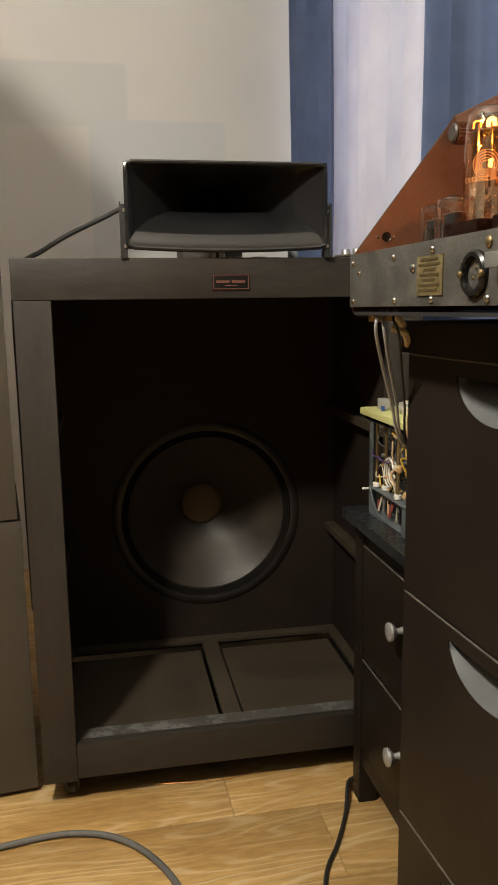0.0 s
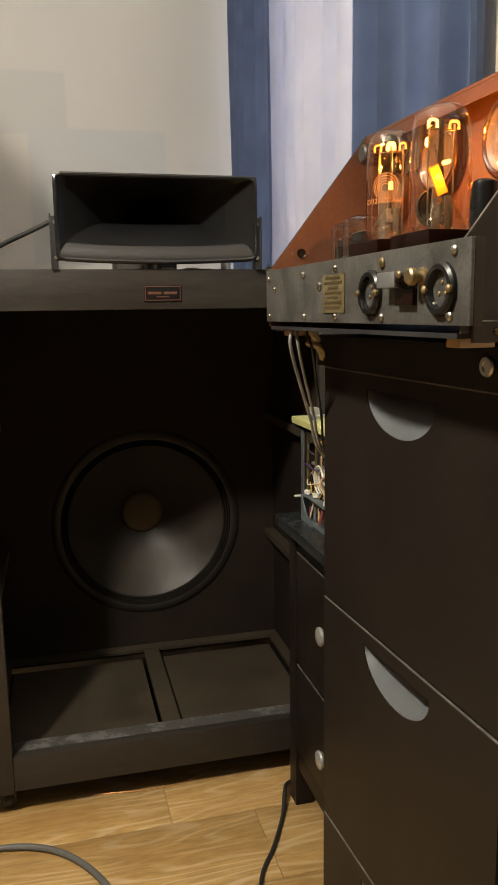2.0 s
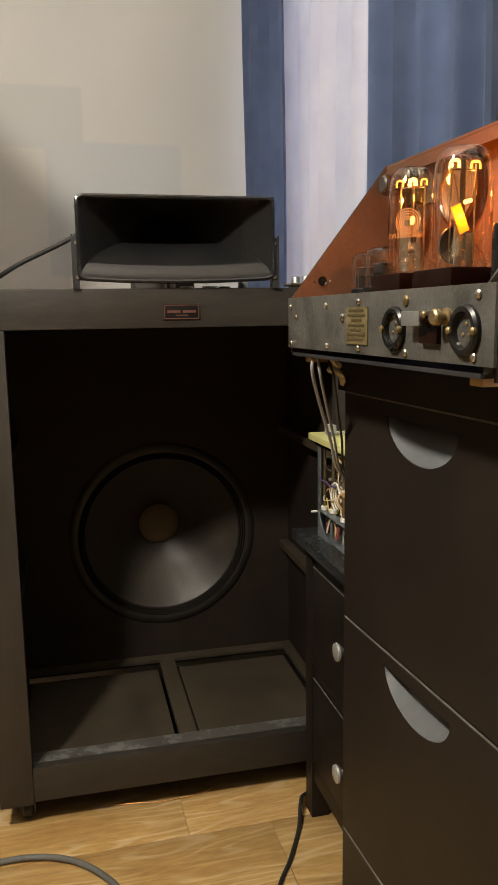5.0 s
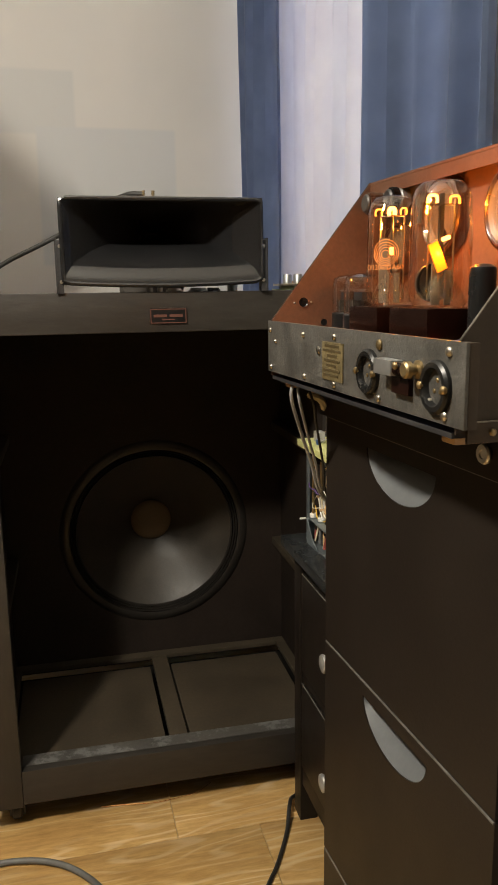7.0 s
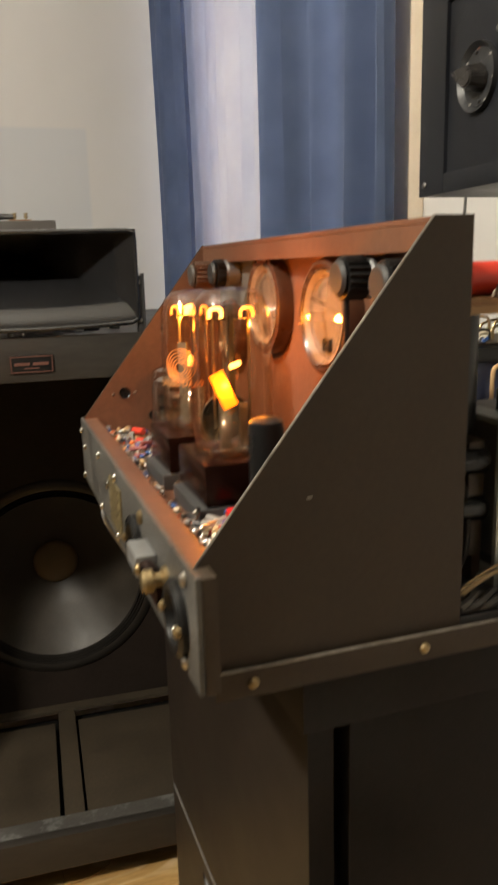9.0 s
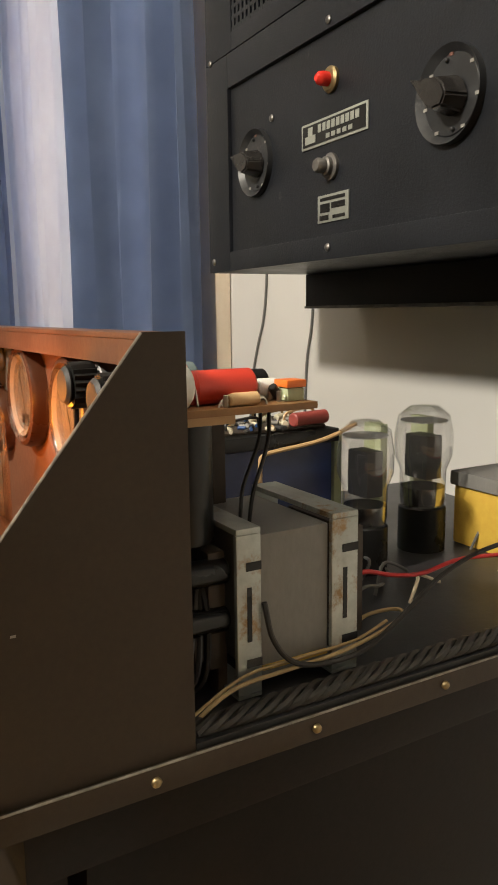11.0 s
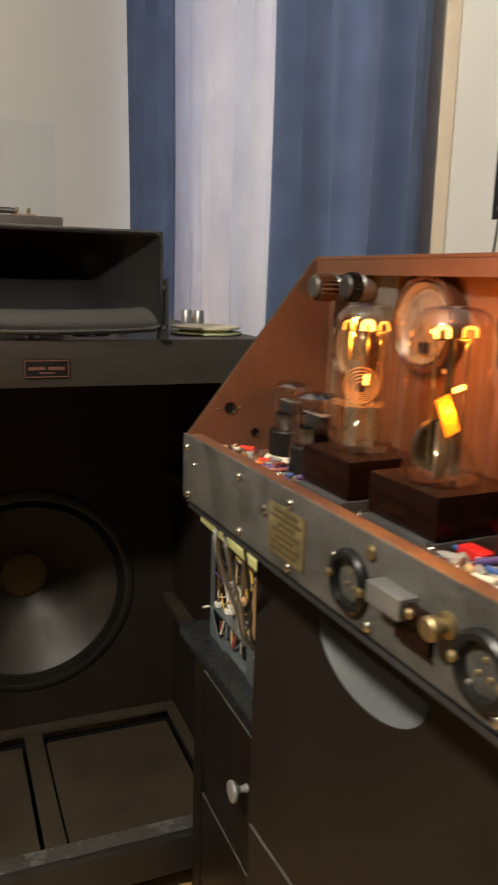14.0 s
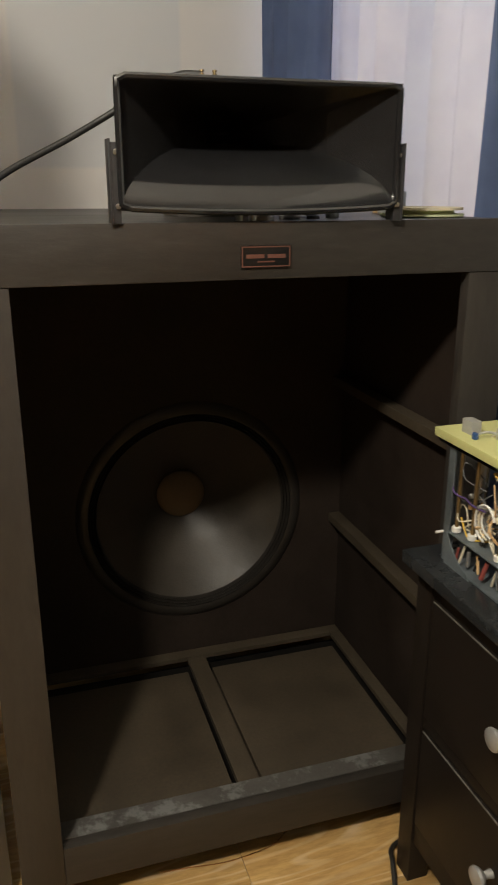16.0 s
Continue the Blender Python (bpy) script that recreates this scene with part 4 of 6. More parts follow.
tp = part("binding_post", bm_of(lathe, [(0, -0.0002), (0.007, 0), (0.007, 0.002), (0.004, 0.003), (0.004, 0.007), (0.0065, 0.008), (0.0065, 0.012), (0.005, 0.0135), (0, 0.0135)], Matrix.Translation((0.366, 0, 1.041)) @ FRONT, 20), BRASS, amp, "tarnished brass binding post")
part("link_strip", boxes((0.330, 0.358, -0.0045, -0.0002, 1.020, 1.033), bevel=0.001), BAKELITE, amp)
screw_head(0.352, -0.0121, 1.043, 0.003, FRONT, BRASS, blk)


# ---- tubes ----
def on_glass(pts, r):
    """Lays flat (x, z) points on the front of a bulb of radius r."""
    return [((r + 0.0003) * math.sin(x / r), -(r + 0.0003) * math.cos(x / r), z) for x, z in pts]


def bent_text(text, size, z, r):
    """Flat lettering wrapped round the front of a bulb."""
    c = bpy.data.curves.new("lettering", "FONT")
    c.body, c.size, c.align_x, c.resolution_u = text, size, "CENTER", 2
    ob = bpy.data.objects.new("lettering", c)
    me = ob.to_mesh()
    bm = bmesh.new()
    bm.from_mesh(me)
    ob.to_mesh_clear()
    bpy.data.objects.remove(ob)
    bmesh.ops.subdivide_edges(bm, edges=bm.edges[:], cuts=1)
    for v in bm.verts:
        v.co = on_glass([(v.co.x, z + v.co.y)], r)[0]
    return bm


def big_tube(x, y, z, h, r, ring, turn, label):
    t = thing("vacuum_tube", AMP @ pose(x, y, z, 0, 0, turn), label, "vacuum tube", "glowing tubes on the amplifier")
    part("bulb", bm_of(lathe, [(0.0, 0.0005), (r * 0.80, 0.0005), (r * 0.97, 0.006), (r, 0.016), (r, h * 0.55), (r * 0.97, h * 0.72), (r * 0.95, h * 0.84), (r * 0.86, h * 0.93), (r * 0.62, h * 0.985), (r * 0.25, h * 1.0), (0, h * 1.003)], None, 40), WARM_GLASS, t, "glass bulb with the amber glow put into its tint")
    part("stem", boxes((-0.0105, -0.0025, -0.006, -0.004, 0.002, h * (0.62 if ring else 0.36)), bevel=0.0008), STEM, t, "pale grey stem plate")
    part("stem", boxes((0.0035, 0.0095, -0.003, -0.001, 0.002, h * 0.30), bevel=0.0008), STEM, t)
    part("stem_foot", bm_of(lathe, [(r * 0.86, 0.0015), (r * 0.80, 0.010), (r * 0.5, 0.022), (r * 0.3, 0.030)], None, 24), GLASS, t)
    part("centre_post", boxes((-0.0012, 0.0012, -0.001, 0.001, 0.030, h * 0.90) if ring else (-0.0020, 0.0020, -0.001, 0.002, 0.030, h * 0.90), bevel=0.0004), ANODE, t, "dark upright post")
    part("top_spacer", bm_of(rod, (-0.013, 0, h * 0.815), (0.013, 0, h * 0.815), 0.0008, 8), ANODE, t)
    for dx in (-0.012, 0.012):
        part("support_rod", bm_of(rod, (dx, 0, 0.006), (dx, 0, h * 0.86), 0.0009, 6), NICKEL, t)
    # the bright heater coils at the top
    loops = ((-0.0120, -0.004, 0.0034, 0.0008, FILAMENT_LOW), (0.0015, -0.005, 0.0030, 0.0020, FILAMENT), (0.0120, -0.002, 0.0030, 0.0008, FILAMENT_LOW)) if ring else ((-0.0105, -0.003, 0.0038, 0.0013, FILAMENT), (0.0105, -0.002, 0.0040, 0.0010, FILAMENT_LOW))
    for dx, dy, wd, rr, mt in loops:
        part("filament", bm_of(wire, [(dx - wd, dy, h * 0.822), (dx - wd, dy, h * 0.855), (dx - wd * 0.6, dy, h * 0.878), (dx + wd * 0.6, dy - 0.001, h * 0.878), (dx + wd, dy - 0.001, h * 0.855), (dx + wd, dy - 0.001, h * 0.822)], rr, 5, 7), mt, t, "orange glowing filament loop")
    if ring:
        # printed rings and type number on the glass
        for k in range(5):
            rr = 0.0120 - 0.0020 * k
            part("printed_ring", bm_of(wire, on_glass([(0.003 + rr * math.cos(a), h * 0.475 + rr * math.sin(a) - 0.0004 * k) for a in [i / 24 * 2 * math.pi for i in range(25)]], r), 0.00038, 1, 4), TUBE_INK, t)
        part("type_number", bent_text("CV1206/DA60", 0.0066, h * 0.325, r), TUBE_INK, t, "orange printed type number")
        part("heater_tip", bm_of(rod, (0.003, -0.0095, h * 0.46), (0.0035, -0.0095, h * 0.53), 0.0020, 8), FILAMENT, t)
    else:
        part("rear_disc", bm_of(rod, (-0.004, 0.003, h * 0.20), (-0.004, 0.0045, h * 0.20), 0.0165, 28), ANODE, t)
        # glowing strip in place of a reflection on the anode plate
        part("reflection_strip", bm_of(box, -0.0048, 0.0048, -0.0128, -0.0118, h * 0.26, h * 0.49, 0.0, pose(0.007, 0, 0.006, 0, -24, 0)), REFLECTION_GLOW, t, "orange reflection on the anode plate, made as a glowing strip")
        part("heater_tip", bm_of(rod, (-0.004, -0.010, h * 0.535), (0.003, -0.010, h * 0.555), 0.0018, 8), FILAMENT, t)
    return t


COPPER = mat("bright_copper_wire", (0.75, 0.33, 0.12), 0.25, metal=1.0, vary=0.1)
REFLECTION_GLOW = glow("plate_reflection_glow", (1.0, 0.27, 0.012), 1.7)
SOCK_Z = 1.083
big_tube(0.181, 0.068, SOCK_Z + 0.001, 0.102, 0.0240, True, 43, "glowing glass power tube with a coiled ring inside")
big_tube(0.269, 0.070, SOCK_Z, 0.1055, 0.0264, False, 88, "larger glowing glass power tube with a bright reflection strip")
for x, y, z in ((0.181, 0.080, SOCK_Z + 0.076), (0.269, 0.083, SOCK_Z + 0.082)):
    point_lamp("tube_glow_light", AMP @ Vector((x, y, z)), 0.38, (1.0, 0.31, 0.022), 0.003)
# weak lamp added at the larger tube's reflection strip
point_lamp("tube_glow_light", AMP @ Vector((0.284, 0.062, SOCK_Z + 0.045)), 0.08, (1.0, 0.31, 0.022), 0.002)
for x0, x1, y0, y1 in ((0.149, 0.213, 0.038, 0.098), (0.234, 0.303, 0.040, 0.104)):
    s = part("tube_base", boxes((x0, x1, y0, y1, 1.056, SOCK_Z), bevel=0.003), BAKELITE, amp, "square brown bakelite tube base")
    part("base_plate", boxes((x0 + 0.002, x1 + 0.001, y0 - 0.005, y1 - 0.004, 1.0442, 1.0555), bevel=0.001), PLATE_LIP, s)


def small_tube(x, y, z, h, r, group, label):
    t = thing("small_tube", AMP @ pose(x, y, z), label, "vacuum tube", group)
    part("base", bm_of(lathe, [(0, 0), (r * 0.98, 0), (r, 0.002), (r, h * 0.32), (r * 0.94, h * 0.34), (0, h * 0.34)], None, 24), BLACK_PLASTIC, t)
    part("bulb", bm_of(lathe, [(r * 0.92, h * 0.34), (r * 0.95, h * 0.38), (r * 0.95, h * 0.82), (r * 0.85, h * 0.93), (r * 0.5, h * 0.985), (0, h)], None, 28), BRIGHT_GLASS, t)
    part("silver_band", bm_of(lathe, [(r * 0.72, h * 0.35), (r * 0.72, h * 0.56)], None, 24), GETTER, t)
    part("getter_flash", bm_of(lathe, [(r * 0.72, h * 0.935), (r * 0.45, h * 0.97), (0, h * 0.98)], None, 24), GETTER, t)
    part("anode", boxes((-r * 0.5, r * 0.5, -r * 0.3, r * 0.3, h * 0.56, h * 0.70), bevel=0.001), ANODE, t)
    part("mica", boxes((-r * 0.7, r * 0.7, -r * 0.25, r * 0.25, h * 0.72, h * 0.73)), GREY_PART, t)
    return t


small_tube(0.055, 0.078, 1.052, 0.064, 0.0185, "small tubes on the amplifier", "small clear glass tube with a black base")
small_tube(0.118, 0.068, 1.052, 0.064, 0.0215, "small tubes on the amplifier", "small clear glass tube with a black base beside the power tube")
for x, y in ((0.055, 0.078), (0.118, 0.068)):
    part("tube_socket", bm_of(rod, (x, y, 1.0441), (x, y, 1.052), 0.022, 20), CREAM, amp)
for x, y, r, h in ((0.338, 0.068, 0.0105, 0.064), (0.350, 0.104, 0.0140, 0.058)):
    c = thing("metal_tube", AMP @ pose(x, y, 1.053), "black metal-shell octal tube on a cream socket", "vacuum tube", "black metal tubes on the amplifier")
    part("shell", bm_of(lathe, [(0, 0.008), (r, 0.008), (r, h - 0.005), (r * 0.93, h - 0.002), (r * 0.6, h), (0, h + 0.001)], None, 28), BLACK_PLASTIC, c)
    part("skirt", bm_of(lathe, [(0, 0), (r * 1.15, 0), (r * 1.18, 0.004), (r * 1.12, 0.010), (r, 0.0105), (0, 0.0105)], None, 28), BLACK_PLASTIC, c)
    part("tube_socket", bm_of(rod, (x, y, 1.0441), (x, y, 1.053), r * 1.35, 24), CREAM, amp)


# ---- meters and knobs on the inner panel ----
def meter(x, z, r):
    mt = part("panel_meter", bm_of(lathe, [(0, 0.0), (r, 0.0), (r, 0.008), (r * 0.965, 0.0115), (r * 0.89, 0.0125), (r * 0.83, 0.0105), (r * 0.80, 0.0062), (0, 0.006)], Matrix.Translation((x, 0.1439, z)) @ FRONT, 48), METER_RIM, amp, "round brown panel meter with a pale dial")
    part("dial", bm_of(rod, (x, 0.1378, z), (x, 0.1372, z), r * 0.79, 40), DIAL, mt, "pale paper dial")
    part("meter_cover", boxes((x - r * 0.14, x + r * 0.14, 0.1345, 0.1371, z - r * 0.58, z - r * 0.36), bevel=0.001), BLACK_PLASTIC, mt)
    part("needle", bm_of(box, -0.0004, 0.0004, 0.1360, 0.1364, 0, r * 0.95, 0.0, Matrix.Translation((x, 0, z - r * 0.45)) @ pose(0, 0, 0, 0, -22, 0)), PLATE_INK, mt)
    bars = []
    for k in range(9):
        a = math.radians(-48 + 12 * k)
        bars.append((x + r * 0.62 * math.sin(a) - 0.0005, x + r * 0.62 * math.sin(a) + 0.0005, 0.1366, 0.1370, z - r * 0.2 + r * 0.72 * math.cos(a), z - r * 0.2 + r * 0.72 * math.cos(a) + 0.003))
    part("scale_marks", boxes(*bars), PLATE_INK, mt)
    g = part("meter_glass", bm_of(rod, (x, 0.1345, z), (x, 0.1339, z), r * 0.805, 40), METER_GLASS, mt)
    g.visible_shadow = False


meter(0.058, 1.143, 0.030)
meter(0.157, 1.171, 0.039)
meter(0.273, 1.167, 0.039)
meter(0.361, 1.140, 0.036)


def pot_knob(x, z, y1, length=0.038, r=0.0155, body=BLACK_PLASTIC, end=(0.022, 0.021, 0.02)):
    n = 20
    prof = []
    for k in range(n * 2):
        rr = r if k % 2 else r * 0.88
        a = math.pi * k / n
        prof.append((x + rr * math.cos(a), z + rr * math.sin(a)))
    kn = part("fluted_knob", bm_of(prism, prof, y1 - length, y1 - 0.014), body, amp, "dark fluted knob")
    part("knob_end", bm_of(rod, (x, y1 - length - 0.004, z), (x, y1 - length + 0.0002, z), r * 0.82, 24), mat("dull_knob_end", end, 0.5, vary=0.15), kn)
    part("pot_body", bm_of(rod, (x, y1 - 0.0138, z), (x, y1, z), r * 0.95, 24), mat("grey_pot_body", (0.16, 0.16, 0.16), 0.45, metal=0.5, vary=0.2), kn)


pot_knob(0.335, 1.193, 0.1438, 0.027, 0.0128)
pot_knob(0.384, 1.190, 0.1438, 0.027, 0.0128)
pot_knob(0.034, 1.195, 0.1398, 0.030, 0.0125, mat("brown_moulded_knob", (0.085, 0.042, 0.024), 0.35, vary=0.2), (0.05, 0.045, 0.04))
pot_knob(0.074, 1.196, 0.1398, 0.022, 0.0125)
part("knob_stalk", bm_of(rod, (0.335, 0.120, 1.181), (0.335, 0.120, 1.152), 0.0016, 8), BLACK_PLASTIC, amp)

part("knob_plate", boxes((0.018, 0.112, 0.1400, 0.1436, 1.168, 1.214), bevel=0.0008), mat("grey_knob_plate", (0.13, 0.125, 0.115), 0.45, metal=0.3, vary=0.25), amp, "worn grey plate behind the knobs")
part("plate_strap", boxes((0.020, 0.0235, 0.1385, 0.1436, 1.046, 1.1675), bevel=0.0006), GREY_PART, amp)

# ---- small parts crowded behind the front lip ----
rnd = random.Random(11)
KINDS = [("resistor", TANRES, 0.0016, 0.008), ("film_capacitor", GREY_PART, 0.0018, 0.009), ("solder_lug", STEEL_BLACK, 0.0019, 0.010), ("tag_lug", GREY_PART, 0.0016, 0.008), ("resistor", BLUE_PART, 0.0015, 0.007), ("tag_lug", NICKEL, 0.0014, 0.007), ("resistor", CREAM, 0.0017, 0.009), ("tag_lug", NICKEL, 0.0012, 0.006), ("capacitor", ORANGE, 0.0016, 0.006), ("solder_lug", ALU, 0.0015, 0.006)]
spots = [(x0 + rnd.uniform(-0.004, 0.004), y) for x0 in [0.018 + 0.0072 * k for k in range(55)] for y in (0.019, 0.0235, 0.028, 0.033, 0.039)]
taken = ((0.143, 0.222), (0.230, 0.312))
for x, y in spots:
    if y > 0.026 and any(a < x < b for a, b in taken) or x > AWW - 0.012:
        continue
    nm, mt, r, ln = rnd.choice(KINDS)
    a = rnd.uniform(-1.3, 1.3)
    z = 1.048 + rnd.uniform(0.0, 0.008)
    dx, dy = math.cos(a) * ln / 2, math.sin(a) * ln / 2 * 0.4
    b = part(nm, bm_of(rod, (x - dx, y - dy, z), (x + dx, y + dy, z + rnd.uniform(-0.002, 0.002)), r, 10), mt, amp)
    part("lead_wire", bm_of(wire, [(x - dx * 1.9, y - dy * 1.5, z - 0.003), (x - dx, y - dy, z), (x + dx, y + dy, z), (x + dx * 1.9, y + dy * 1.5, z - 0.003)], 0.0005, 3, 5), NICKEL, b)
for x, y, mt in ((0.030, 0.05, RED_CAP), (0.078, 0.045, RED_CAP), (0.330, 0.036, RED_PLASTIC), (0.100, 0.040, PURPLE), (0.352, 0.040, GREY_PART), (0.372, 0.034, BLUE_PART), (0.382, 0.044, PURPLE), (0.318, 0.042, GREY_PART), (0.36, 0.028, WHITE_PL), (0.386, 0.03, TANRES), (0.314, 0.10, RED_PLASTIC), (0.385, 0.07, RED_CAP)):
    part("capacitor", bm_of(rod, (x - 0.008, y - 0.003, 1.0515), (x + 0.008, y + 0.003, 1.0525), 0.0033, 14), mt, amp)
# larger parts heaped beside the tube bases
HEAP = (PURPLE, GREY_PART, TANRES, TANRES, NICKEL, BLUE_PART, ALU, CREAM, PURPLE, MUTED_RED, GREY_PART, NICKEL)
for k in range(64):
    x, y = (rnd.uniform(0.306, 0.398), rnd.uniform(0.020, 0.058)) if k % 3 else (rnd.uniform(0.016, 0.138), rnd.uniform(0.022, 0.056))
    a, ln, r = rnd.uniform(-1.4, 1.4), rnd.uniform(0.008, 0.016), rnd.uniform(0.0014, 0.0027)
    z = 1.0475 + r + rnd.uniform(0.0, 0.0065)
    dx, dy = math.cos(a) * ln / 2, math.sin(a) * ln / 2
    b = part("resistor" if k % 2 else "capacitor", bm_of(rod, (x - dx, y - dy, z), (x + dx, y + dy, z + rnd.uniform(-0.001, 0.002)), r, 10), HEAP[k % 12], amp)
    part("lead_wire", bm_of(wire, [(x - dx * 2.0, y - dy * 1.6, 1.048), (x - dx * 1.3, y - dy * 1.3, z), (x + dx * 1.3, y + dy * 1.3, z), (x + dx * 2.0, y + dy * 1.6, 1.048)], 0.0005, 3, 5), NICKEL, b)
part("capacitor_block", boxes((0.311, 0.332, 0.050, 0.060, 1.0478, 1.0575), bevel=0.0015), RED_PLASTIC, amp, "red moulded capacitor block")
part("tag_board", boxes((0.300, 0.402, 0.018, 0.064, 1.0443, 1.0475), bevel=0.0005), LAMINATE, amp)
part("tag_board", boxes((0.012, 0.140, 0.018, 0.055, 1.0443, 1.0475), bevel=0.0005), LAMINATE, amp)

# ---- behind the meter panel ----
tx = part("output_transformer", boxes((0.300, 0.386, 0.2045, 0.2525, 1.022, 1.108), bevel=0.0015), CORE_GREY, amp, "grey laminated transformer with plated steel frames")
for y0, y1 in ((0.1885, 0.2040), (0.2530, 0.2720)):
    lip = part("transformer_frame", boxes((0.296, 0.3895, y0, y1, 1.1105, 1.114), (0.296, 0.3895, y0, y1, 1.014, 1.0165), (0.386, 0.3895, y0, y1, 1.0166, 1.1104), (0.296, 0.2995, y0, y1, 1.0166, 1.1104), bevel=0.0007), ZINC, tx, "zinc-plated frame with rust stains")
    for z in (1.035, 1.092):
        part("slot", boxes((0.3896, 0.3899, (y0 + y1) / 2 - 0.002, y1 + 0.0001, z - 0.0025, z + 0.0025)), BLACK_PLASTIC, lip)
    part("slot", boxes((0.3896, 0.3899, (y0 + y1) / 2 - 0.0015, (y0 + y1) / 2 + 0.0015, 1.048, 1.080)), BLACK_PLASTIC, lip)
part("coil", boxes((0.31, 0.378, 0.1765, 0.1880, 1.030, 1.100), bevel=0.004), COIL_TAPE, tx)
part("coil", boxes((0.31, 0.378, 0.2725, 0.286, 1.030, 1.100), bevel=0.004), COIL_TAPE, tx)
part("paper_edge", boxes((0.386, 0.3872, 0.2060, 0.2515, 1.0270, 1.0300)), YELLOW_TR, tx)
for z in (1.089, 1.061):
    part("paper_capacitor", bm_of(rod, (0.378, 0.149, z), (0.376, 0.1880, z - 0.001), 0.0078, 18), BLACK_PLASTIC, amp, "black tubular capacitor")
    part("capacitor_lug", bm_of(rod, (0.388, 0.158, z - 0.004), (0.386, 0.157, z - 0.012), 0.0028, 8), BRASS, amp)
part("filter_can", bm_of(lathe, [(0, 1.105), (0.0155, 1.105), (0.017, 1.108), (0.017, 1.172), (0, 1.173)], Matrix.Translation((0.364, 0.1690, 0)), 32), BLACK_PLASTIC, amp)
part("filter_can_bracket", boxes((0.352, 0.376, 0.150, 0.158, 1.012, 1.1055)), COIL_TAPE, amp)
for y, z in ((0.160, 1.03), (0.185, 1.028), (0.170, 1.05)):
    part("tag_strip", boxes((0.33, 0.372, y, y + 0.006, z - 0.016, z + 0.012), bevel=0.0006), mat("dark_tag_board", (0.09, 0.06, 0.04), 0.6, vary=0.3), amp)
# upper board with film capacitors
bd = part("component_board", boxes((0.298, 0.393, 0.1505, 0.240, 1.1775, 1.1815), bevel=0.0008), LAMINATE, amp, "brown laminate board crowded with capacitors")
part("board_pillar", boxes((0.30, 0.31, 0.215, 0.225, 1.0122, 1.1773)), COIL_TAPE, amp)
part("board_rib", boxes((0.304, 0.388, 0.147, 0.19, 1.1725, 1.1773)), WOODBLOCK, bd)


def on_board(name, x, y0, y1, r, mt, z=1.1817, label=""):
    c = part(name, bm_of(rod, (x, y0, z + r), (x, y1, z + r), r, 18), mt, bd, label)
    part("lead_wire", bm_of(wire, [(x, y0 - 0.006, z), (x, y0 - 0.004, z + r), (x, y0, z + r), (x, y1, z + r), (x, y1 + 0.004, z + r), (x, y1 + 0.006, z)], 0.0006, 3, 5), NICKEL, c)


on_board("film_capacitor", 0.372, 0.171, 0.209, 0.0094, RED_CAP, label="bright red film capacitor")
on_board("film_capacitor", 0.380, 0.149, 0.166, 0.0115, WHITE_PL)
on_board("electrolytic", 0.348, 0.178, 0.232, 0.0080, BLACK_PLASTIC)
on_board("film_capacitor", 0.335, 0.150, 0.185, 0.0115, RED_CAP)
on_board("electrolytic", 0.318, 0.155, 0.200, 0.010, mat("teal_grey_sleeve", (0.12, 0.16, 0.16), 0.4, vary=0.1))
on_board("film_capacitor", 0.366, 0.216, 0.232, 0.0055, WHITE_PL)
on_board("film_capacitor", 0.358, 0.218, 0.234, 0.0055, WHITE_PL)
on_board("resistor", 0.388, 0.186, 0.204, 0.0034, TANRES)
on_board("resistor", 0.384, 0.190, 0.206, 0.0034, TANRES)
part("trimmer", boxes((0.374, 0.386, 0.2245, 0.2355, 1.1817, 1.189), bevel=0.001), GREEN_TAG, bd)
part("trimmer_cap", boxes((0.373, 0.387, 0.2235, 0.2365, 1.1892, 1.1935), bevel=0.0012), ORANGE, bd)
for k in range(26):
    x, y = rnd.uniform(0.312, 0.385), rnd.uniform(0.19, 0.232)
    a, ln = rnd.uniform(-1.5, 1.5), rnd.uniform(0.006, 0.014)
    part("resistor", bm_of(rod, (x, y, 1.1835), (x + ln * math.cos(a) * 0.6, y + ln * math.sin(a) * 0.6, 1.1845 + rnd.uniform(0, 0.006)), rnd.uniform(0.0014, 0.0028), 8), rnd.choice((TANRES, CREAM, GREEN_TAG, GREY_PART, NICKEL, ALU, BLACK_PLASTIC)), bd)
for k in range(16):
    a, b = rnd.uniform(0.30, 0.39), rnd.uniform(0.15, 0.234)
    part("solder_lug", bm_of(rod, (a, b, 1.1816), (a, b, 1.1816 + rnd.uniform(0.003, 0.007)), 0.0014, 6), NICKEL, bd)
# lower board behind, power transformer, rectifier tubes, wrapped choke
pt = part("power_transformer", boxes((0.14, 0.222, 0.235, 0.375, 1.0122, 1.122), bevel=0.003), BLUE_TR, amp, "dark blue enamelled power transformer")
part("transformer_cap", boxes((0.136, 0.226, 0.245, 0.380, 1.1222, 1.134), bevel=0.003), BLACK_PLASTIC, pt)
lb = part("terminal_board", boxes((0.145, 0.216, 0.252, 0.372, 1.1342, 1.1365), bevel=0.0008), COIL_TAPE, amp)
for k in range(90):
    x, y = rnd.uniform(0.150, 0.224), rnd.uniform(0.255, 0.372)
    nm, mt, r, ln = rnd.choice(KINDS + [("terminal", GREEN_TAG, 0.003, 0.012), ("resistor", CREAM, 0.003, 0.014)])
    a = rnd.uniform(-1.5, 1.5)
    part(nm, bm_of(rod, (x - math.cos(a) * ln / 2, y - math.sin(a) * ln / 2, 1.1367 + r), (x + math.cos(a) * ln / 2, y + math.sin(a) * ln / 2, 1.1367 + r), r, 10), mt, lb)
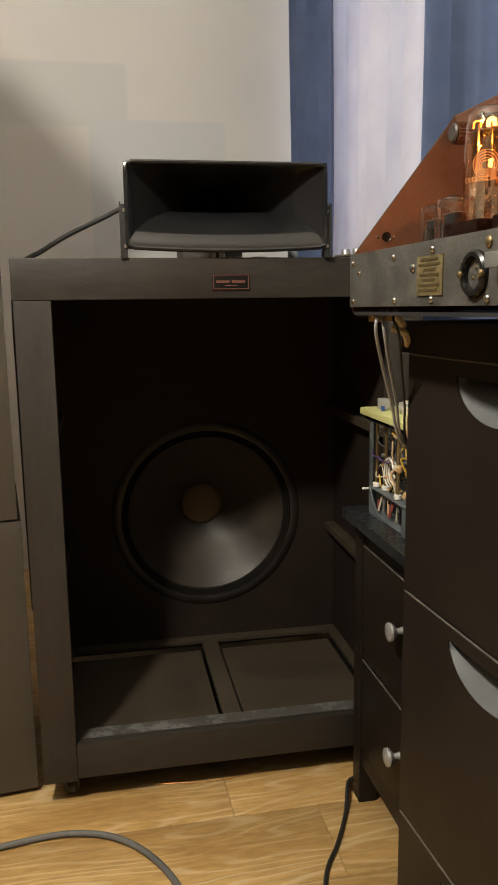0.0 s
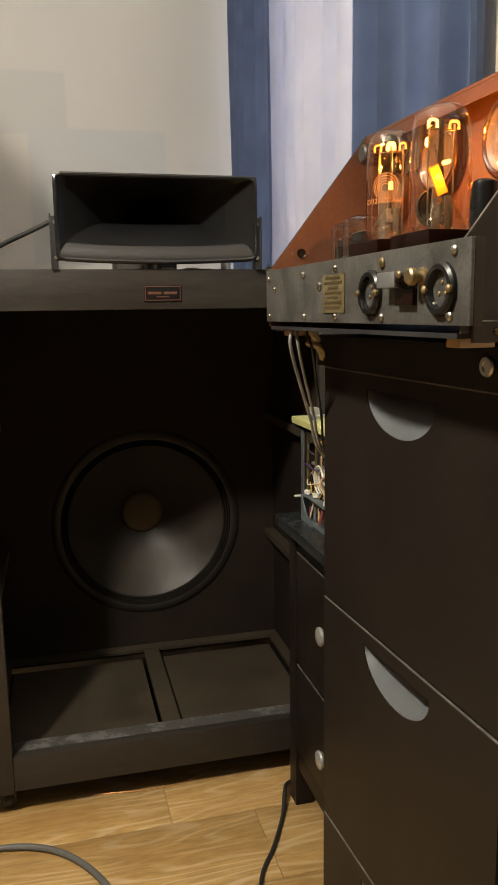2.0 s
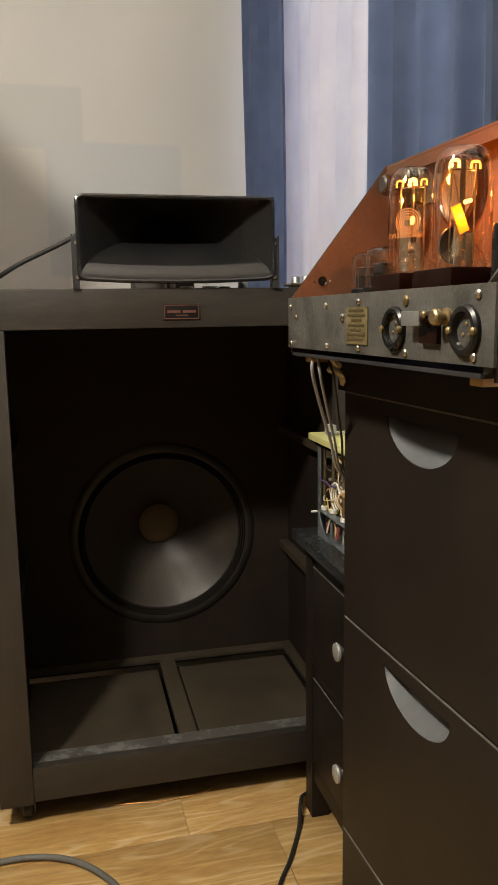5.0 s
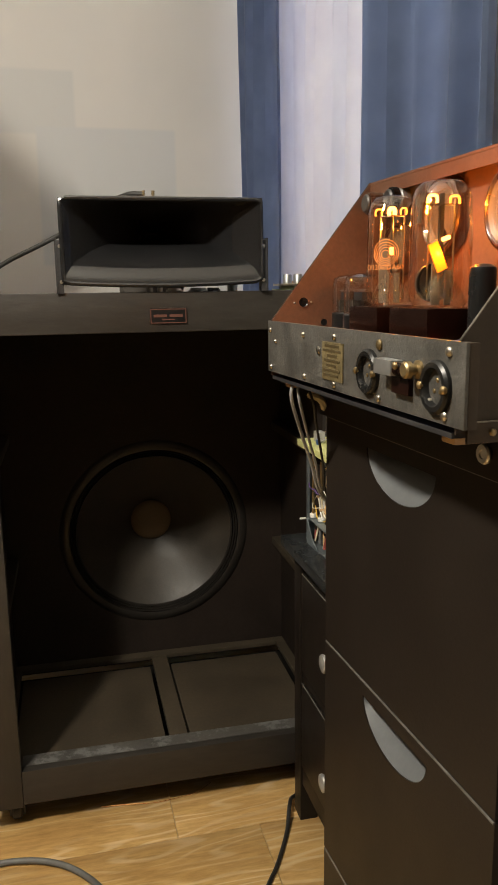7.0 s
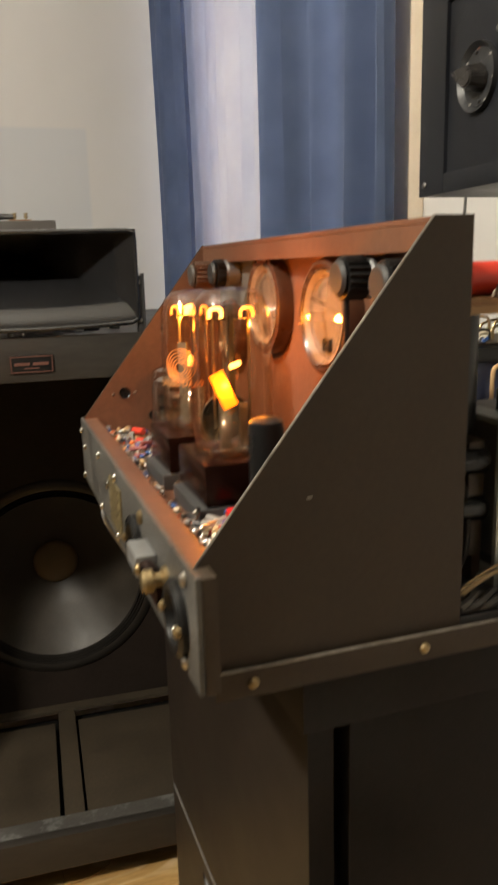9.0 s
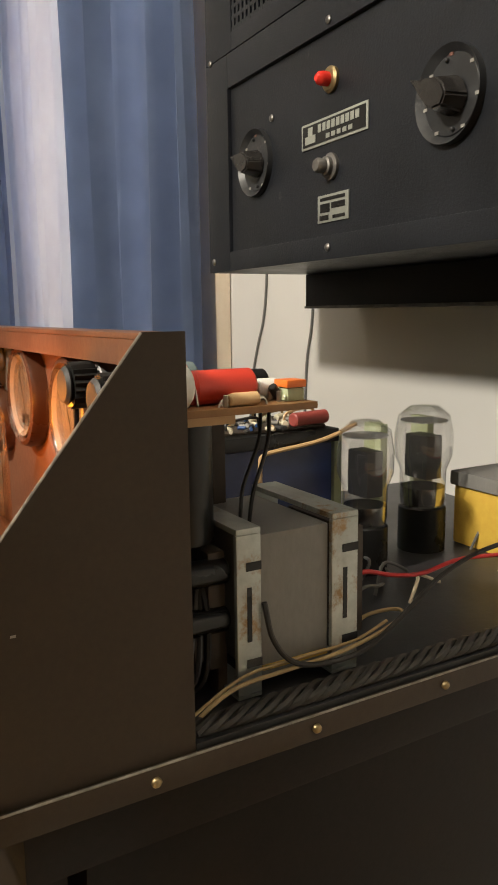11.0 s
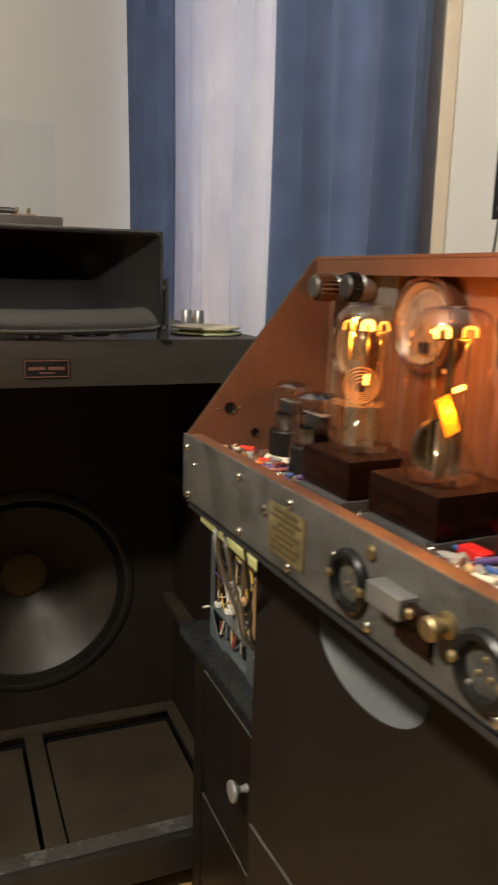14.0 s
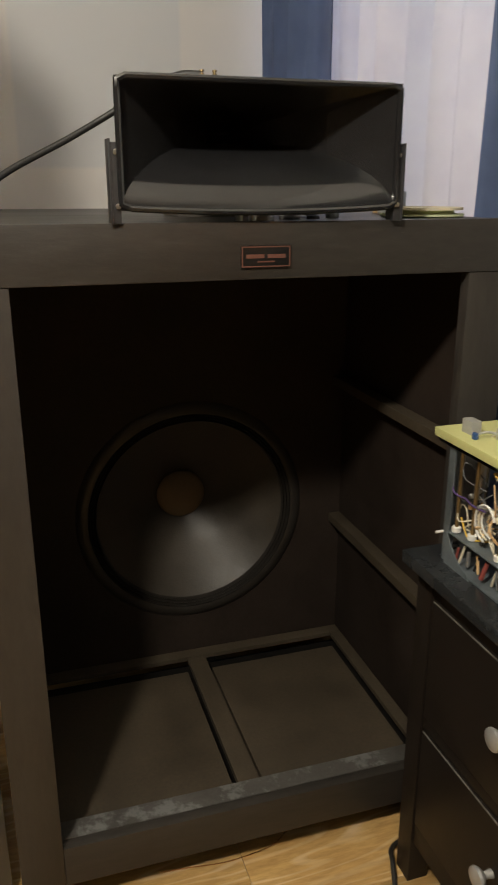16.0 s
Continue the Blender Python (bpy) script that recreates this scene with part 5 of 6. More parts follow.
part("capacitor", bm_of(rod, (0.222, 0.335, 1.1435), (0.216, 0.372, 1.1435), 0.0058, 16), mat("dull_red_tube", (0.30, 0.06, 0.05), 0.5, vary=0.1), lb)
part("cloth_wire", bm_of(wire, [(0.228, 0.300, 1.075), (0.2285, 0.300, 1.110), (0.2285, 0.303, 1.118), (0.2285, 0.315, 1.1205), (0.2285, 0.36, 1.1255), (0.222, 0.40, 1.135)], 0.0019, 6, 7), TANRES, amp)
for x, y, h, r in ((0.243, 0.394, 0.130, 0.0240), (0.222, 0.478, 0.134, 0.0265)):
    t = thing("rectifier_tube", AMP @ pose(x, y, 1.0122), "tall clear glass rectifier tube on a black base", "vacuum tube", "rectifier tubes on the amplifier")
    part("base", bm_of(lathe, [(0, 0), (r * 0.82, 0), (r * 0.82, h * 0.30), (r * 0.76, h * 0.31), (0, h * 0.31)], None, 28), BLACK_PLASTIC, t)
    part("bulb", bm_of(lathe, [(r * 0.74, h * 0.31), (r * 0.78, h * 0.36), (r * 0.80, h * 0.56), (r, h * 0.66), (r, h * 0.80), (r * 0.88, h * 0.93), (r * 0.5, h * 0.99), (0, h)], None, 32), BRIGHT_GLASS, t)
    part("silvered_lower_bulb", bm_of(lathe, [(r * 0.72, h * 0.32), (r * 0.755, h * 0.37), (r * 0.765, h * 0.44)], None, 28), GETTER, t)
    part("anode", boxes((-r * 0.55, r * 0.55, -r * 0.35, r * 0.35, h * 0.50, h * 0.80), bevel=0.002), ANODE, t)
    part("mica", bm_of(lathe, [(0, 0), (r * 0.8, 0), (r * 0.8, 0.001), (0, 0.001)], Matrix.Translation((0, 0, h * 0.89)), 24), ALU, t)
for x, y in ((0.205, 0.385), (0.200, 0.440), (0.185, 0.51)):
    part("tag_strip", boxes((x - 0.012, x + 0.012, y - 0.004, y + 0.004, 1.0122, 1.13), bevel=0.001), GREEN_TAG, amp, "pale green tag strip")
ck = part("wrapped_choke", boxes((0.225, 0.300, 0.515, 0.62, 1.0122, 1.068), bevel=0.004), YELLOW_TR, amp, "choke wrapped in yellow paper")
part("choke_core", boxes((0.222, 0.303, 0.512, 0.623, 1.0682, 1.082), bevel=0.003), CORE_GREY, ck)
part("knot_wire", bm_of(wire, [(0.302, 0.522, 1.062), (0.304, 0.532, 1.048), (0.303, 0.540, 1.06), (0.305, 0.536, 1.04), (0.302, 0.545, 1.016)], 0.0022, 5, 6), CABLE_BLACK, ck)
# wiring: twisted loom along the side rail, cream, red and grey leads
for k in range(5):
    pts = [(AWW - 0.009 + 0.0052 * math.cos(i * 0.95 + k * 1.257), 0.152 + 0.0080 * i, 1.0155 + 0.0034 * math.sin(i * 0.95 + k * 1.257)) for i in range(62)]
    part("loom_strand", bm_of(wire, pts, 0.0024, 3, 6), LOOM, amp, "black braided wiring loom" if k == 0 else "")
part("cream_lead", bm_of(wire, [(0.405, 0.148, 1.016), (0.398, 0.18, 1.027), (0.395, 0.215, 1.028), (0.396, 0.25, 1.030), (0.392, 0.285, 1.033), (0.385, 0.312, 1.037), (0.372, 0.318, 1.036), (0.366, 0.30, 1.034), (0.37, 0.28, 1.03)], 0.0013, 6, 7), TAN_LEAD, amp)
part("cream_lead", bm_of(wire, [(0.403, 0.150, 1.020), (0.393, 0.19, 1.030), (0.389, 0.23, 1.030), (0.390, 0.27, 1.032), (0.384, 0.30, 1.036)], 0.0010, 6, 7), TAN_LEAD, amp)
part("grey_lead", bm_of(wire, [(0.391, 0.205, 1.070), (0.394, 0.209, 1.048), (0.396, 0.222, 1.032), (0.398, 0.245, 1.027), (0.398, 0.275, 1.030), (0.385, 0.32, 1.042), (0.375, 0.36, 1.055), (0.37, 0.42, 1.064), (0.37, 0.56, 1.066)], 0.0017, 6, 8), CABLE_BLACK, amp)
part("red_lead", bm_of(wire, [(0.36, 0.288, 1.060), (0.358, 0.305, 1.060), (0.355, 0.33, 1.052), (0.352, 0.36, 1.047), (0.35, 0.40, 1.050), (0.35, 0.47, 1.045), (0.35, 0.6, 1.05)], 0.0016, 6, 6), RED_PLASTIC, amp)
part("red_sleeve", bm_of(rod, (0.362, 0.282, 1.058), (0.360, 0.294, 1.058), 0.005, 12), RED_PLASTIC, amp)
for k in range(14):
    x, y = rnd.uniform(0.25, 0.39), rnd.uniform(0.295, 0.60)
    h = rnd.uniform(0.008, 0.03)
    part("hook_up_wire", bm_of(wire, [(x, y, 1.013), (x + rnd.uniform(-0.01, 0.01), y + 0.012, 1.013 + h), (x + rnd.uniform(-0.03, 0.01), y + 0.03, 1.013 + h * 0.7), (x - 0.02, y + 0.05, 1.014)], 0.0014, 5, 6), rnd.choice((CABLE_BLACK, CABLE_GREY, CABLE_BLACK, CREAM)), amp)
for k in range(10):
    x, y = rnd.uniform(0.155, 0.214), rnd.uniform(0.265, 0.335)
    part("bus_wire", bm_of(wire, [(x, y, 1.138), (x, y + 0.002, 1.144 + 0.004 * (k % 3)), (x - 0.005, y + 0.03, 1.146 + 0.004 * (k % 3)), (x - 0.006, y + 0.034, 1.138)], 0.0012, 5, 6), rnd.choice((BRASS, CABLE_BLACK, TANRES)), amp)
for k in range(2):
    part("black_lead", bm_of(wire, [(0.37 - 0.01 * k, 0.2075, 1.108), (0.372 - 0.012 * k, 0.210, 1.130), (0.368 - 0.01 * k, 0.222, 1.156), (0.352 - 0.01 * k, 0.233, 1.1772)], 0.0012, 6, 7), CABLE_BLACK, amp)
for k in range(3):
    part("hook_up_wire", bm_of(wire, [(0.36 + 0.004 * k, 0.150 + 0.004 * k, 1.012), (0.384, 0.158 + 0.006 * k, 1.03), (0.380, 0.165 + 0.005 * k, 1.05 + 0.006 * k), (0.37, 0.175, 1.085)], 0.0016, 5, 6), CABLE_BLACK if k % 3 else CABLE_GREY, amp)

# ---- equipment case on its wall shelf ----
rx = thing("equipment_case", Matrix(), "black steel equipment case with dials and a red pilot lamp", "radio equipment")
RX, RY0, RY1, RZ0, RZ1 = 0.747, 0.22, 1.017, 1.2785, 1.78
part("case", boxes((RX + 0.006, WALL_X - 0.004, RY0, RY1, RZ0, RZ1), bevel=0.003), BLACK_PANEL, rx)
part("face_frame", boxes((RX - 0.002, RX + 0.0055, 0.961, RY1, RZ0, 1.5155), bevel=0.0012), BLACK_PANEL, rx)
part("face_frame", boxes((RX - 0.002, RX + 0.0055, RY0, 0.9608, RZ0, 1.3005), bevel=0.0012), BLACK_PANEL, rx)
part("face_frame", boxes((RX - 0.002, RX + 0.0055, RY0, 0.9608, 1.4795, 1.5155), bevel=0.0012), BLACK_PANEL, rx)
part("control_panel", boxes((RX + 0.0025, RX + 0.0055, RY0, 0.9606, 1.3007, 1.4793)), BLACK_PANEL, rx, "black control panel set into a frame")
gp = part("grille_frame", boxes((RX - 0.002, RX + 0.0055, 0.950, RY1, 1.5165, RZ1), (RX - 0.002, RX + 0.0055, RY0, 0.774, 1.5165, RZ1), (RX - 0.002, RX + 0.0055, 0.774, 0.950, 1.5165, 1.536), bevel=0.0008), BLACK_PANEL, rx, "black panel with a punched grille")
dims = []
y = 0.774
while y < 0.9499:
    dims.append((RX - 0.0012, RX + 0.001, y, min(y + 0.0048, 0.95), 1.5362, RZ1 - 0.02))
    y += 0.0094
z = 1.5362
while z < RZ1 - 0.03:
    dims.append((RX - 0.0011, RX + 0.0009, 0.7742, 0.9498, z, z + 0.0042))
    z += 0.0112
part("grille", boxes(*dims), BLACK_PANEL, gp)
OUT = pose(0, 0, 0, 0, -90, 0)
for y, z in ((1.004, 1.5165), (0.754, 1.513), (0.753, 1.4865), (1.003, 1.291), (0.753, 1.2895), (0.772, 1.548), (0.866, 1.428)):
    screw_head(RX - 0.0019 + (0.0045 if z == 1.428 else 0), y, z, 0.0038, OUT, DULL_SCREW, rx)
F = RX + 0.0024
lamp = part("pilot_lamp", bm_of(lathe, [(0, 0), (0.0115, 0), (0.0115, 0.003), (0.0095, 0.005), (0, 0.005)], Matrix.Translation((F, 0.754, 1.437)) @ OUT, 24), BRASS, rx)
part("lens", bm_of(lathe, [(0.0064, 0.0051), (0.0064, 0.011), (0.0055, 0.015), (0.003, 0.0175), (0, 0.0178)], Matrix.Translation((F, 0.754, 1.437)) @ OUT, 24), RED_LENS, lamp, "red jewel lens")
part("push_button", bm_of(lathe, [(0, 0), (0.012, 0), (0.012, 0.003), (0.0085, 0.004), (0.0085, 0.008), (0.0065, 0.009), (0.0065, 0.016), (0.005, 0.018), (0, 0.018)], Matrix.Translation((F, 0.754, 1.362)) @ OUT, 24), DULL_SCREW, rx, "dark nickel push button")
PLATE_SILVER = mat("silver_etched_plate", (0.40, 0.42, 0.38), 0.4, metal=0.6, vary=0.15)
p1 = part("name_plate", boxes((F - 0.0012, F, 0.697, 0.805, 1.3835, 1.407), bevel=0.0004), PLATE_SILVER, rx, "silver and black name plate")
part("plate_field", boxes((F - 0.0017, F - 0.00125, 0.7, 0.802, 1.3858, 1.4047)), BLACK_PLASTIC, p1)
part("plate_emblem", boxes((F - 0.0022, F - 0.00175, 0.779, 0.797, 1.388, 1.395), (F - 0.0022, F - 0.00175, 0.784, 0.792, 1.3952, 1.4025)), PLATE_SILVER, p1)
for k in range(9):
    part("letter_bar", boxes((F - 0.0022, F - 0.00175, 0.709 + 0.0075 * k, 0.7145 + 0.0075 * k, 1.3955, 1.4025)), PLATE_SILVER, p1)
for k in range(5):
    part("letter_bar", boxes((F - 0.0022, F - 0.00175, 0.719 + 0.009 * k, 0.725 + 0.009 * k, 1.388, 1.392)), PLATE_SILVER, p1)
p2 = part("rating_plate", boxes((F - 0.0012, F, 0.725, 0.776, 1.313, 1.338), bevel=0.0004), PLATE_SILVER, rx, "small silver rating plate")
for y0, y1, z0, z1 in ((0.73, 0.771, 1.3325, 1.3355), (0.73, 0.752, 1.3245, 1.3300), (0.755, 0.771, 1.322, 1.330), (0.73, 0.750, 1.3155, 1.3185), (0.757, 0.772, 1.315, 1.3195)):
    part("text_bar", boxes((F - 0.0017, F - 0.00125, y0, y1, z0, z1)), BLACK_PLASTIC, p2)


def dial_knob(y, z, turn):
    d = part("dial_plate", bm_of(rod, (F, y, z), (F - 0.0015, y, z), 0.0345, 40), mat("worn_dial_plate", (0.022, 0.023, 0.025), 0.40, vary=0.4, worn=(0.10, 0.10, 0.10), worn_at=0.60), rx, "round worn dial plate")
    for k in range(7):
        a = math.radians(-150 + 50 * k)
        part("dial_mark", boxes((F - 0.002, F - 0.0016, y + 0.028 * math.sin(a) - 0.002, y + 0.028 * math.sin(a) + 0.002, z + 0.028 * math.cos(a) - 0.0012, z + 0.028 * math.cos(a) + 0.0012)), RED_INK if k == 3 else GREY_PART, d)
    m = Matrix.Translation((F - 0.0016, y, z)) @ pose(0, 0, 0, turn, 0, 0)
    out = [(0.0, 0.034), (0.006, 0.012), (0.0145, 0.0), (0.013, -0.010), (0.006, -0.019), (-0.006, -0.019), (-0.013, -0.010), (-0.0145, 0.0), (-0.006, 0.012)]
    bm = bmesh.new()
    lo = [bm.verts.new(m @ Vector((0, a, b))) for a, b in out]
    hi = [bm.verts.new(m @ Vector((-0.020, a * 0.72, b * 0.85))) for a, b in out]
    bm.faces.new(lo)
    bm.faces.new(list(reversed(hi)))
    for i in range(len(out)):
        j = (i + 1) % len(out)
        bm.faces.new((lo[j], lo[i], hi[i], hi[j]))
    bmesh.ops.bevel(bm, geom=bm.edges[:], offset=0.0015, segments=2, affect="EDGES")
    part("pointer_knob", bm, mat("worn_bakelite_knob", (0.022, 0.020, 0.019), 0.25, vary=0.3), d, "worn black pointer knob")
    for s in (-1, 1):
        screw_head(F - 0.0017, y + s * 0.004, z + s * 0.0245, 0.0018, OUT, STEEL_BLACK, d)


dial_knob(0.899, 1.389, -70)
dial_knob(0.595, 1.386, -60)
sh = thing("wall_shelf", Matrix(), "thick matt black shelf fixed to the wall", "shelf")
part("shelf_board", boxes((0.880, WALL_X - 0.0005, 0.15, 1.012, 1.2345, 1.2783), bevel=0.002), mat("matt_black_board", (0.010, 0.010, 0.010), 0.7, vary=0.2), sh)
part("edge_strip", boxes((0.8783, 0.8798, 0.15, 1.012, 1.2347, 1.2378)), EDGE_WEAR_LIGHT, sh, "thin dull grey edge strip")
CX = WALL_X - 0.0026
single("thin_cable", bm_of(wire, [(CX, 1.265, 1.60), (CX, 1.267, 1.40), (CX, 1.268, 1.29), (CX, 1.280, 1.22), (CX, 1.303, 1.17), (CX, 1.325, 1.10), (CX, 1.34, 0.95)], 0.0021, 6, 8), CABLE_GREY, "thin grey cable hanging against the wall", "cable", "cables on the wall")
single("thin_cable", bm_of(wire, [(CX, 1.123, 1.2775), (CX, 1.126, 1.23), (CX, 1.131, 1.20), (CX, 1.143, 1.15), (CX, 1.150, 1.05), (CX, 1.153, 0.9)], 0.0020, 6, 8), CABLE_GREY, "thin grey cable hanging against the wall below the shelf", "cable", "cables on the wall")

# ---- stripped tuner chassis on the bedside chest ----
TZ = FLOOR + NH
tn = thing("tuner_chassis", shifted(0.505, 1.385, TZ), "stripped radio chassis with a yellow-green top board and tangled wires", "radio chassis")
TW, TD, TH = 0.315, 0.16, 0.196
DULL_ZINC = mat("dull_bluish_zinc", (0.20, 0.23, 0.245), 0.4, metal=0.5, vary=0.25, broad=12)
MILKY = mat("milky_grey_plastic", (0.40, 0.40, 0.37), 0.35, vary=0.15)
part("top_board", boxes((0, TD, -TW, 0, TH - 0.013, TH), bevel=0.003), YELLOW_PL, tn, "pale yellow-green board with cream parts")
part("under_frame", boxes((0.006, TD - 0.006, -TW + 0.006, -0.004, TH - 0.0205, TH - 0.0132)), BLACK_PLASTIC, tn)
for x, y in ((0.010, -0.028), (TD - 0.02, -0.028), (TD - 0.02, -TW + 0.02)):
    part("corner_post", boxes((x, x + 0.003, y - 0.014, y, 0.0, TH - 0.0207), (x + 0.003, x + 0.016, y - 0.003, y, 0.0, TH - 0.0207), bevel=0.0006), DULL_ZINC, tn, "zinc-plated angle post")
part("mid_shelf", boxes((0.008, TD - 0.006, -TW + 0.01, -0.044, 0.048, 0.0505), bevel=0.0005), DULL_ZINC, tn)
arch = [(-0.042, 0.0), (-0.042, 0.050)] + [(-0.043 - 0.055 * u, 0.048 - 0.040 * math.sin(u * math.pi / 2)) for u in [k / 10 for k in range(11)]] + [(-0.105, 0.0)]
bm = bmesh.new()
a = [bm.verts.new((0.006, y, z)) for y, z in arch]
b = [bm.verts.new((0.0078, y, z)) for y, z in arch]
bm.faces.new(a)
bm.faces.new(list(reversed(b)))
for i in range(len(arch)):
    j = (i + 1) % len(arch)
    bm.faces.new((a[j], a[i], b[i], b[j]))
part("side_plate", bm, DULL_ZINC, tn, "curved zinc side plate")
part("base_plate", boxes((0.009, TD - 0.008, -TW + 0.004, -0.046, 0.0005, 0.003)), DULL_ZINC, tn)
part("side_plate", boxes((0.0055, 0.0080, -TW + 0.006, -0.20, 0.0, 0.047), bevel=0.0004), DULL_ZINC, tn)
part("rivet", bm_of(rod, (0.0085, -0.030, 0.044), (-0.004, -0.030, 0.044), 0.0022, 8), WHITE_PL, tn)
for x, y in ((0.016, -0.052), (0.022, -0.082), (0.018, -0.15), (0.05, -0.06)):
    rd = part("brass_rod", bm_of(rod, (x, y, 0.051), (x, y, TH - 0.0207), 0.0030, 10), BRASS, tn)
    part("collar", bm_of(rod, (x, y, 0.0512), (x, y, 0.060), 0.007, 14), WHITE_PL, rd)
rnd = random.Random(5)
for k in range(5):
    y = -0.06 - 0.045 * k
    part("glass_envelope", bm_of(rod, (0.045, y, 0.12), (0.045, y, TH - 0.021), 0.010, 16), GLASS, tn)
    part("tube_core", bm_of(rod, (0.045, y, 0.10), (0.045, y, TH - 0.025), 0.005, 10), ALU, tn)
WIRES = (CREAM, CREAM, CABLE_BLACK, CREAM, CABLE_GREY, TANRES, CABLE_GREY, YELLOW_TR, TANRES, CABLE_BLACK, CABLE_BLACK, CREAM, RED_CAP)
for k in range(30):
    y, z = rnd.uniform(-TW + 0.03, -0.055), rnd.uniform(0.055, 0.15)
    pts = [(rnd.uniform(0.012, 0.05), y, z)]
    for i in range(4):
        y = min(-0.05, max(-TW + 0.02, y + rnd.uniform(-0.03, 0.03)))
        z = min(0.165, max(0.054, z + rnd.uniform(-0.03, 0.03)))
        pts.append((rnd.uniform(0.010, 0.05), y, z))
    part("hook_up_wire", bm_of(wire, pts, rnd.uniform(0.0010, 0.0020), 5, 6), rnd.choice(WIRES), tn)
for k in range(20):
    y, z, x = rnd.uniform(-TW + 0.03, -0.06), rnd.uniform(0.056, 0.13), rnd.uniform(0.014, 0.05)
    mt = rnd.choice((CREAM, TANRES, CABLE_GREY, BLUE_PART, ALU, ALU, TANRES, BLACK_PLASTIC))
    part("component", bm_of(rod, (x, y, z), (x + rnd.uniform(-0.006, 0.006), y + rnd.uniform(-0.012, 0.012), z + rnd.uniform(-0.012, 0.012)), rnd.uniform(0.003, 0.006), 10), mt, tn)
part("purple_wire", bm_of(wire, [(0.012, -0.040, 0.118), (0.010, -0.046, 0.112), (0.010, -0.06, 0.110), (0.011, -0.075, 0.112), (0.011, -0.09, 0.108), (0.012, -0.12, 0.110)], 0.0014, 6, 6), PURPLE, tn)
for k in range(9):
    y = -0.055 - 0.013 * k + rnd.uniform(-0.003, 0.003)
    part("component", bm_of(rod, (0.014 + rnd.uniform(0, 0.01), y, rnd.uniform(0.005, 0.012)), (0.020, y - rnd.uniform(-0.008, 0.012), rnd.uniform(0.026, 0.040)), rnd.uniform(0.0018, 0.0034), 8), (MUTED_RED, CREAM, CABLE_GREY, BLACK_PLASTIC, TANRES)[k % 5], tn)
# a loop of white wires
for k in range(5):
    part("white_wire_loop", bm_of(wire, [(0.014 + 0.003 * k, -0.118 - 0.0215 * math.cos(a) - 0.003 * k, 0.092 + (0.026 - 0.003 * k) * math.sin(a)) for a in [0.4 + i * 0.62 for i in range(8)]], 0.0017, 5, 6), (WHITE_PL, CREAM, WHITE_PL, CABLE_GREY, CREAM)[k], tn)
part("board_flap", boxes((-0.002, 0.0, -TW, -TW + 0.040, TH - 0.052, TH - 0.004), bevel=0.0008), YELLOW_PL, tn, "torn yellow-green flap of the board")
for x, y, sx, sy, h, mt in ((0.030, -0.045, 0.016, 0.024, 0.020, MILKY), (0.055, -0.095, 0.020, 0.030, 0.017, MILKY), (0.040, -0.135, 0.014, 0.022, 0.014, CREAM), (0.090, -0.06, 0.02, 0.03, 0.02, CREAM), (0.060, -0.19, 0.024, 0.03, 0.014, CREAM), (0.030, -0.23, 0.02, 0.02, 0.020, TANRES), (0.018, -0.072, 0.006, 0.008, 0.010, BLUE_PART), (0.09, -0.15, 0.02, 0.05, 0.016, MILKY), (0.05, -0.27, 0.03, 0.024, 0.018, ALU)):
    part("moulded_part", boxes((x - sx / 2, x + sx / 2, y - sy / 2, y + sy / 2, TH + 0.0002, TH + h), bevel=0.0025), mt, tn)
for k in range(9):
    x, y, e = rnd.uniform(0.02, 0.09), rnd.uniform(-0.25, -0.05), rnd.uniform(0.006, 0.018)
    part("hook_up_wire", bm_of(wire, [(x, y, TH), (x + rnd.uniform(-0.01, 0.02), y - 0.01, TH + e), (x + 0.02, y - rnd.uniform(0.01, 0.03), TH + e * 0.9), (x + 0.035, y - rnd.uniform(0.02, 0.045), TH)], rnd.uniform(0.0013, 0.0024), 6, 7), (CREAM, MILKY, CABLE_GREY, MILKY)[k % 4], tn)
part("coil_can", boxes((0.012, 0.050, -TW + 0.028, -TW + 0.075, 0.052, 0.118), bevel=0.003), YELLOW_PL, tn)

# leads hanging from the amplifier
PALE_LEAD = mat("pale_grey_lead", (0.34, 0.35, 0.37), 0.4, vary=0.1)
for k, (d, r) in enumerate(((0.0, 0.0020), (0.007, 0.0018), (0.019, 0.0015))):
    single("hanging_lead", bm_of(wire, [(0.334 + d, 0.83, 1.001), (0.324 + d, 0.818, 0.992), (0.325 + d, 0.822 - d, 0.975), (0.342 + d * 0.8, 0.845 - d, 0.937), (0.364 + d * 0.6, 0.870 - d * 0.6, 0.890), (0.384 + d * 0.4, 0.890, 0.843), (0.430, 0.900 + d, 0.80), (0.50, 0.895 + d, 0.74), (0.60, 0.89 + d, 0.60)], r, 8, 8), PALE_LEAD if k < 2 else CABLE_BLACK, "thin pale lead hanging from under the amplifier" if k < 2 else "thin black lead hanging from under the amplifier", "cable", "hanging leads")
single("cloth_tape", bm_of(wire, [(0.348, 0.828, 1.0), (0.352, 0.822, 0.990), (0.358, 0.826, 0.984), (0.350, 0.832, 0.980), (0.357, 0.822, 0.977), (0.366, 0.834, 0.970), (0.372, 0.846, 0.962)], 0.0042, 8, 6), mat("cream_cloth_tape", (0.55, 0.48, 0.33), 0.85, vary=0.2), "knotted cream cloth tape under the amplifier", "tape")
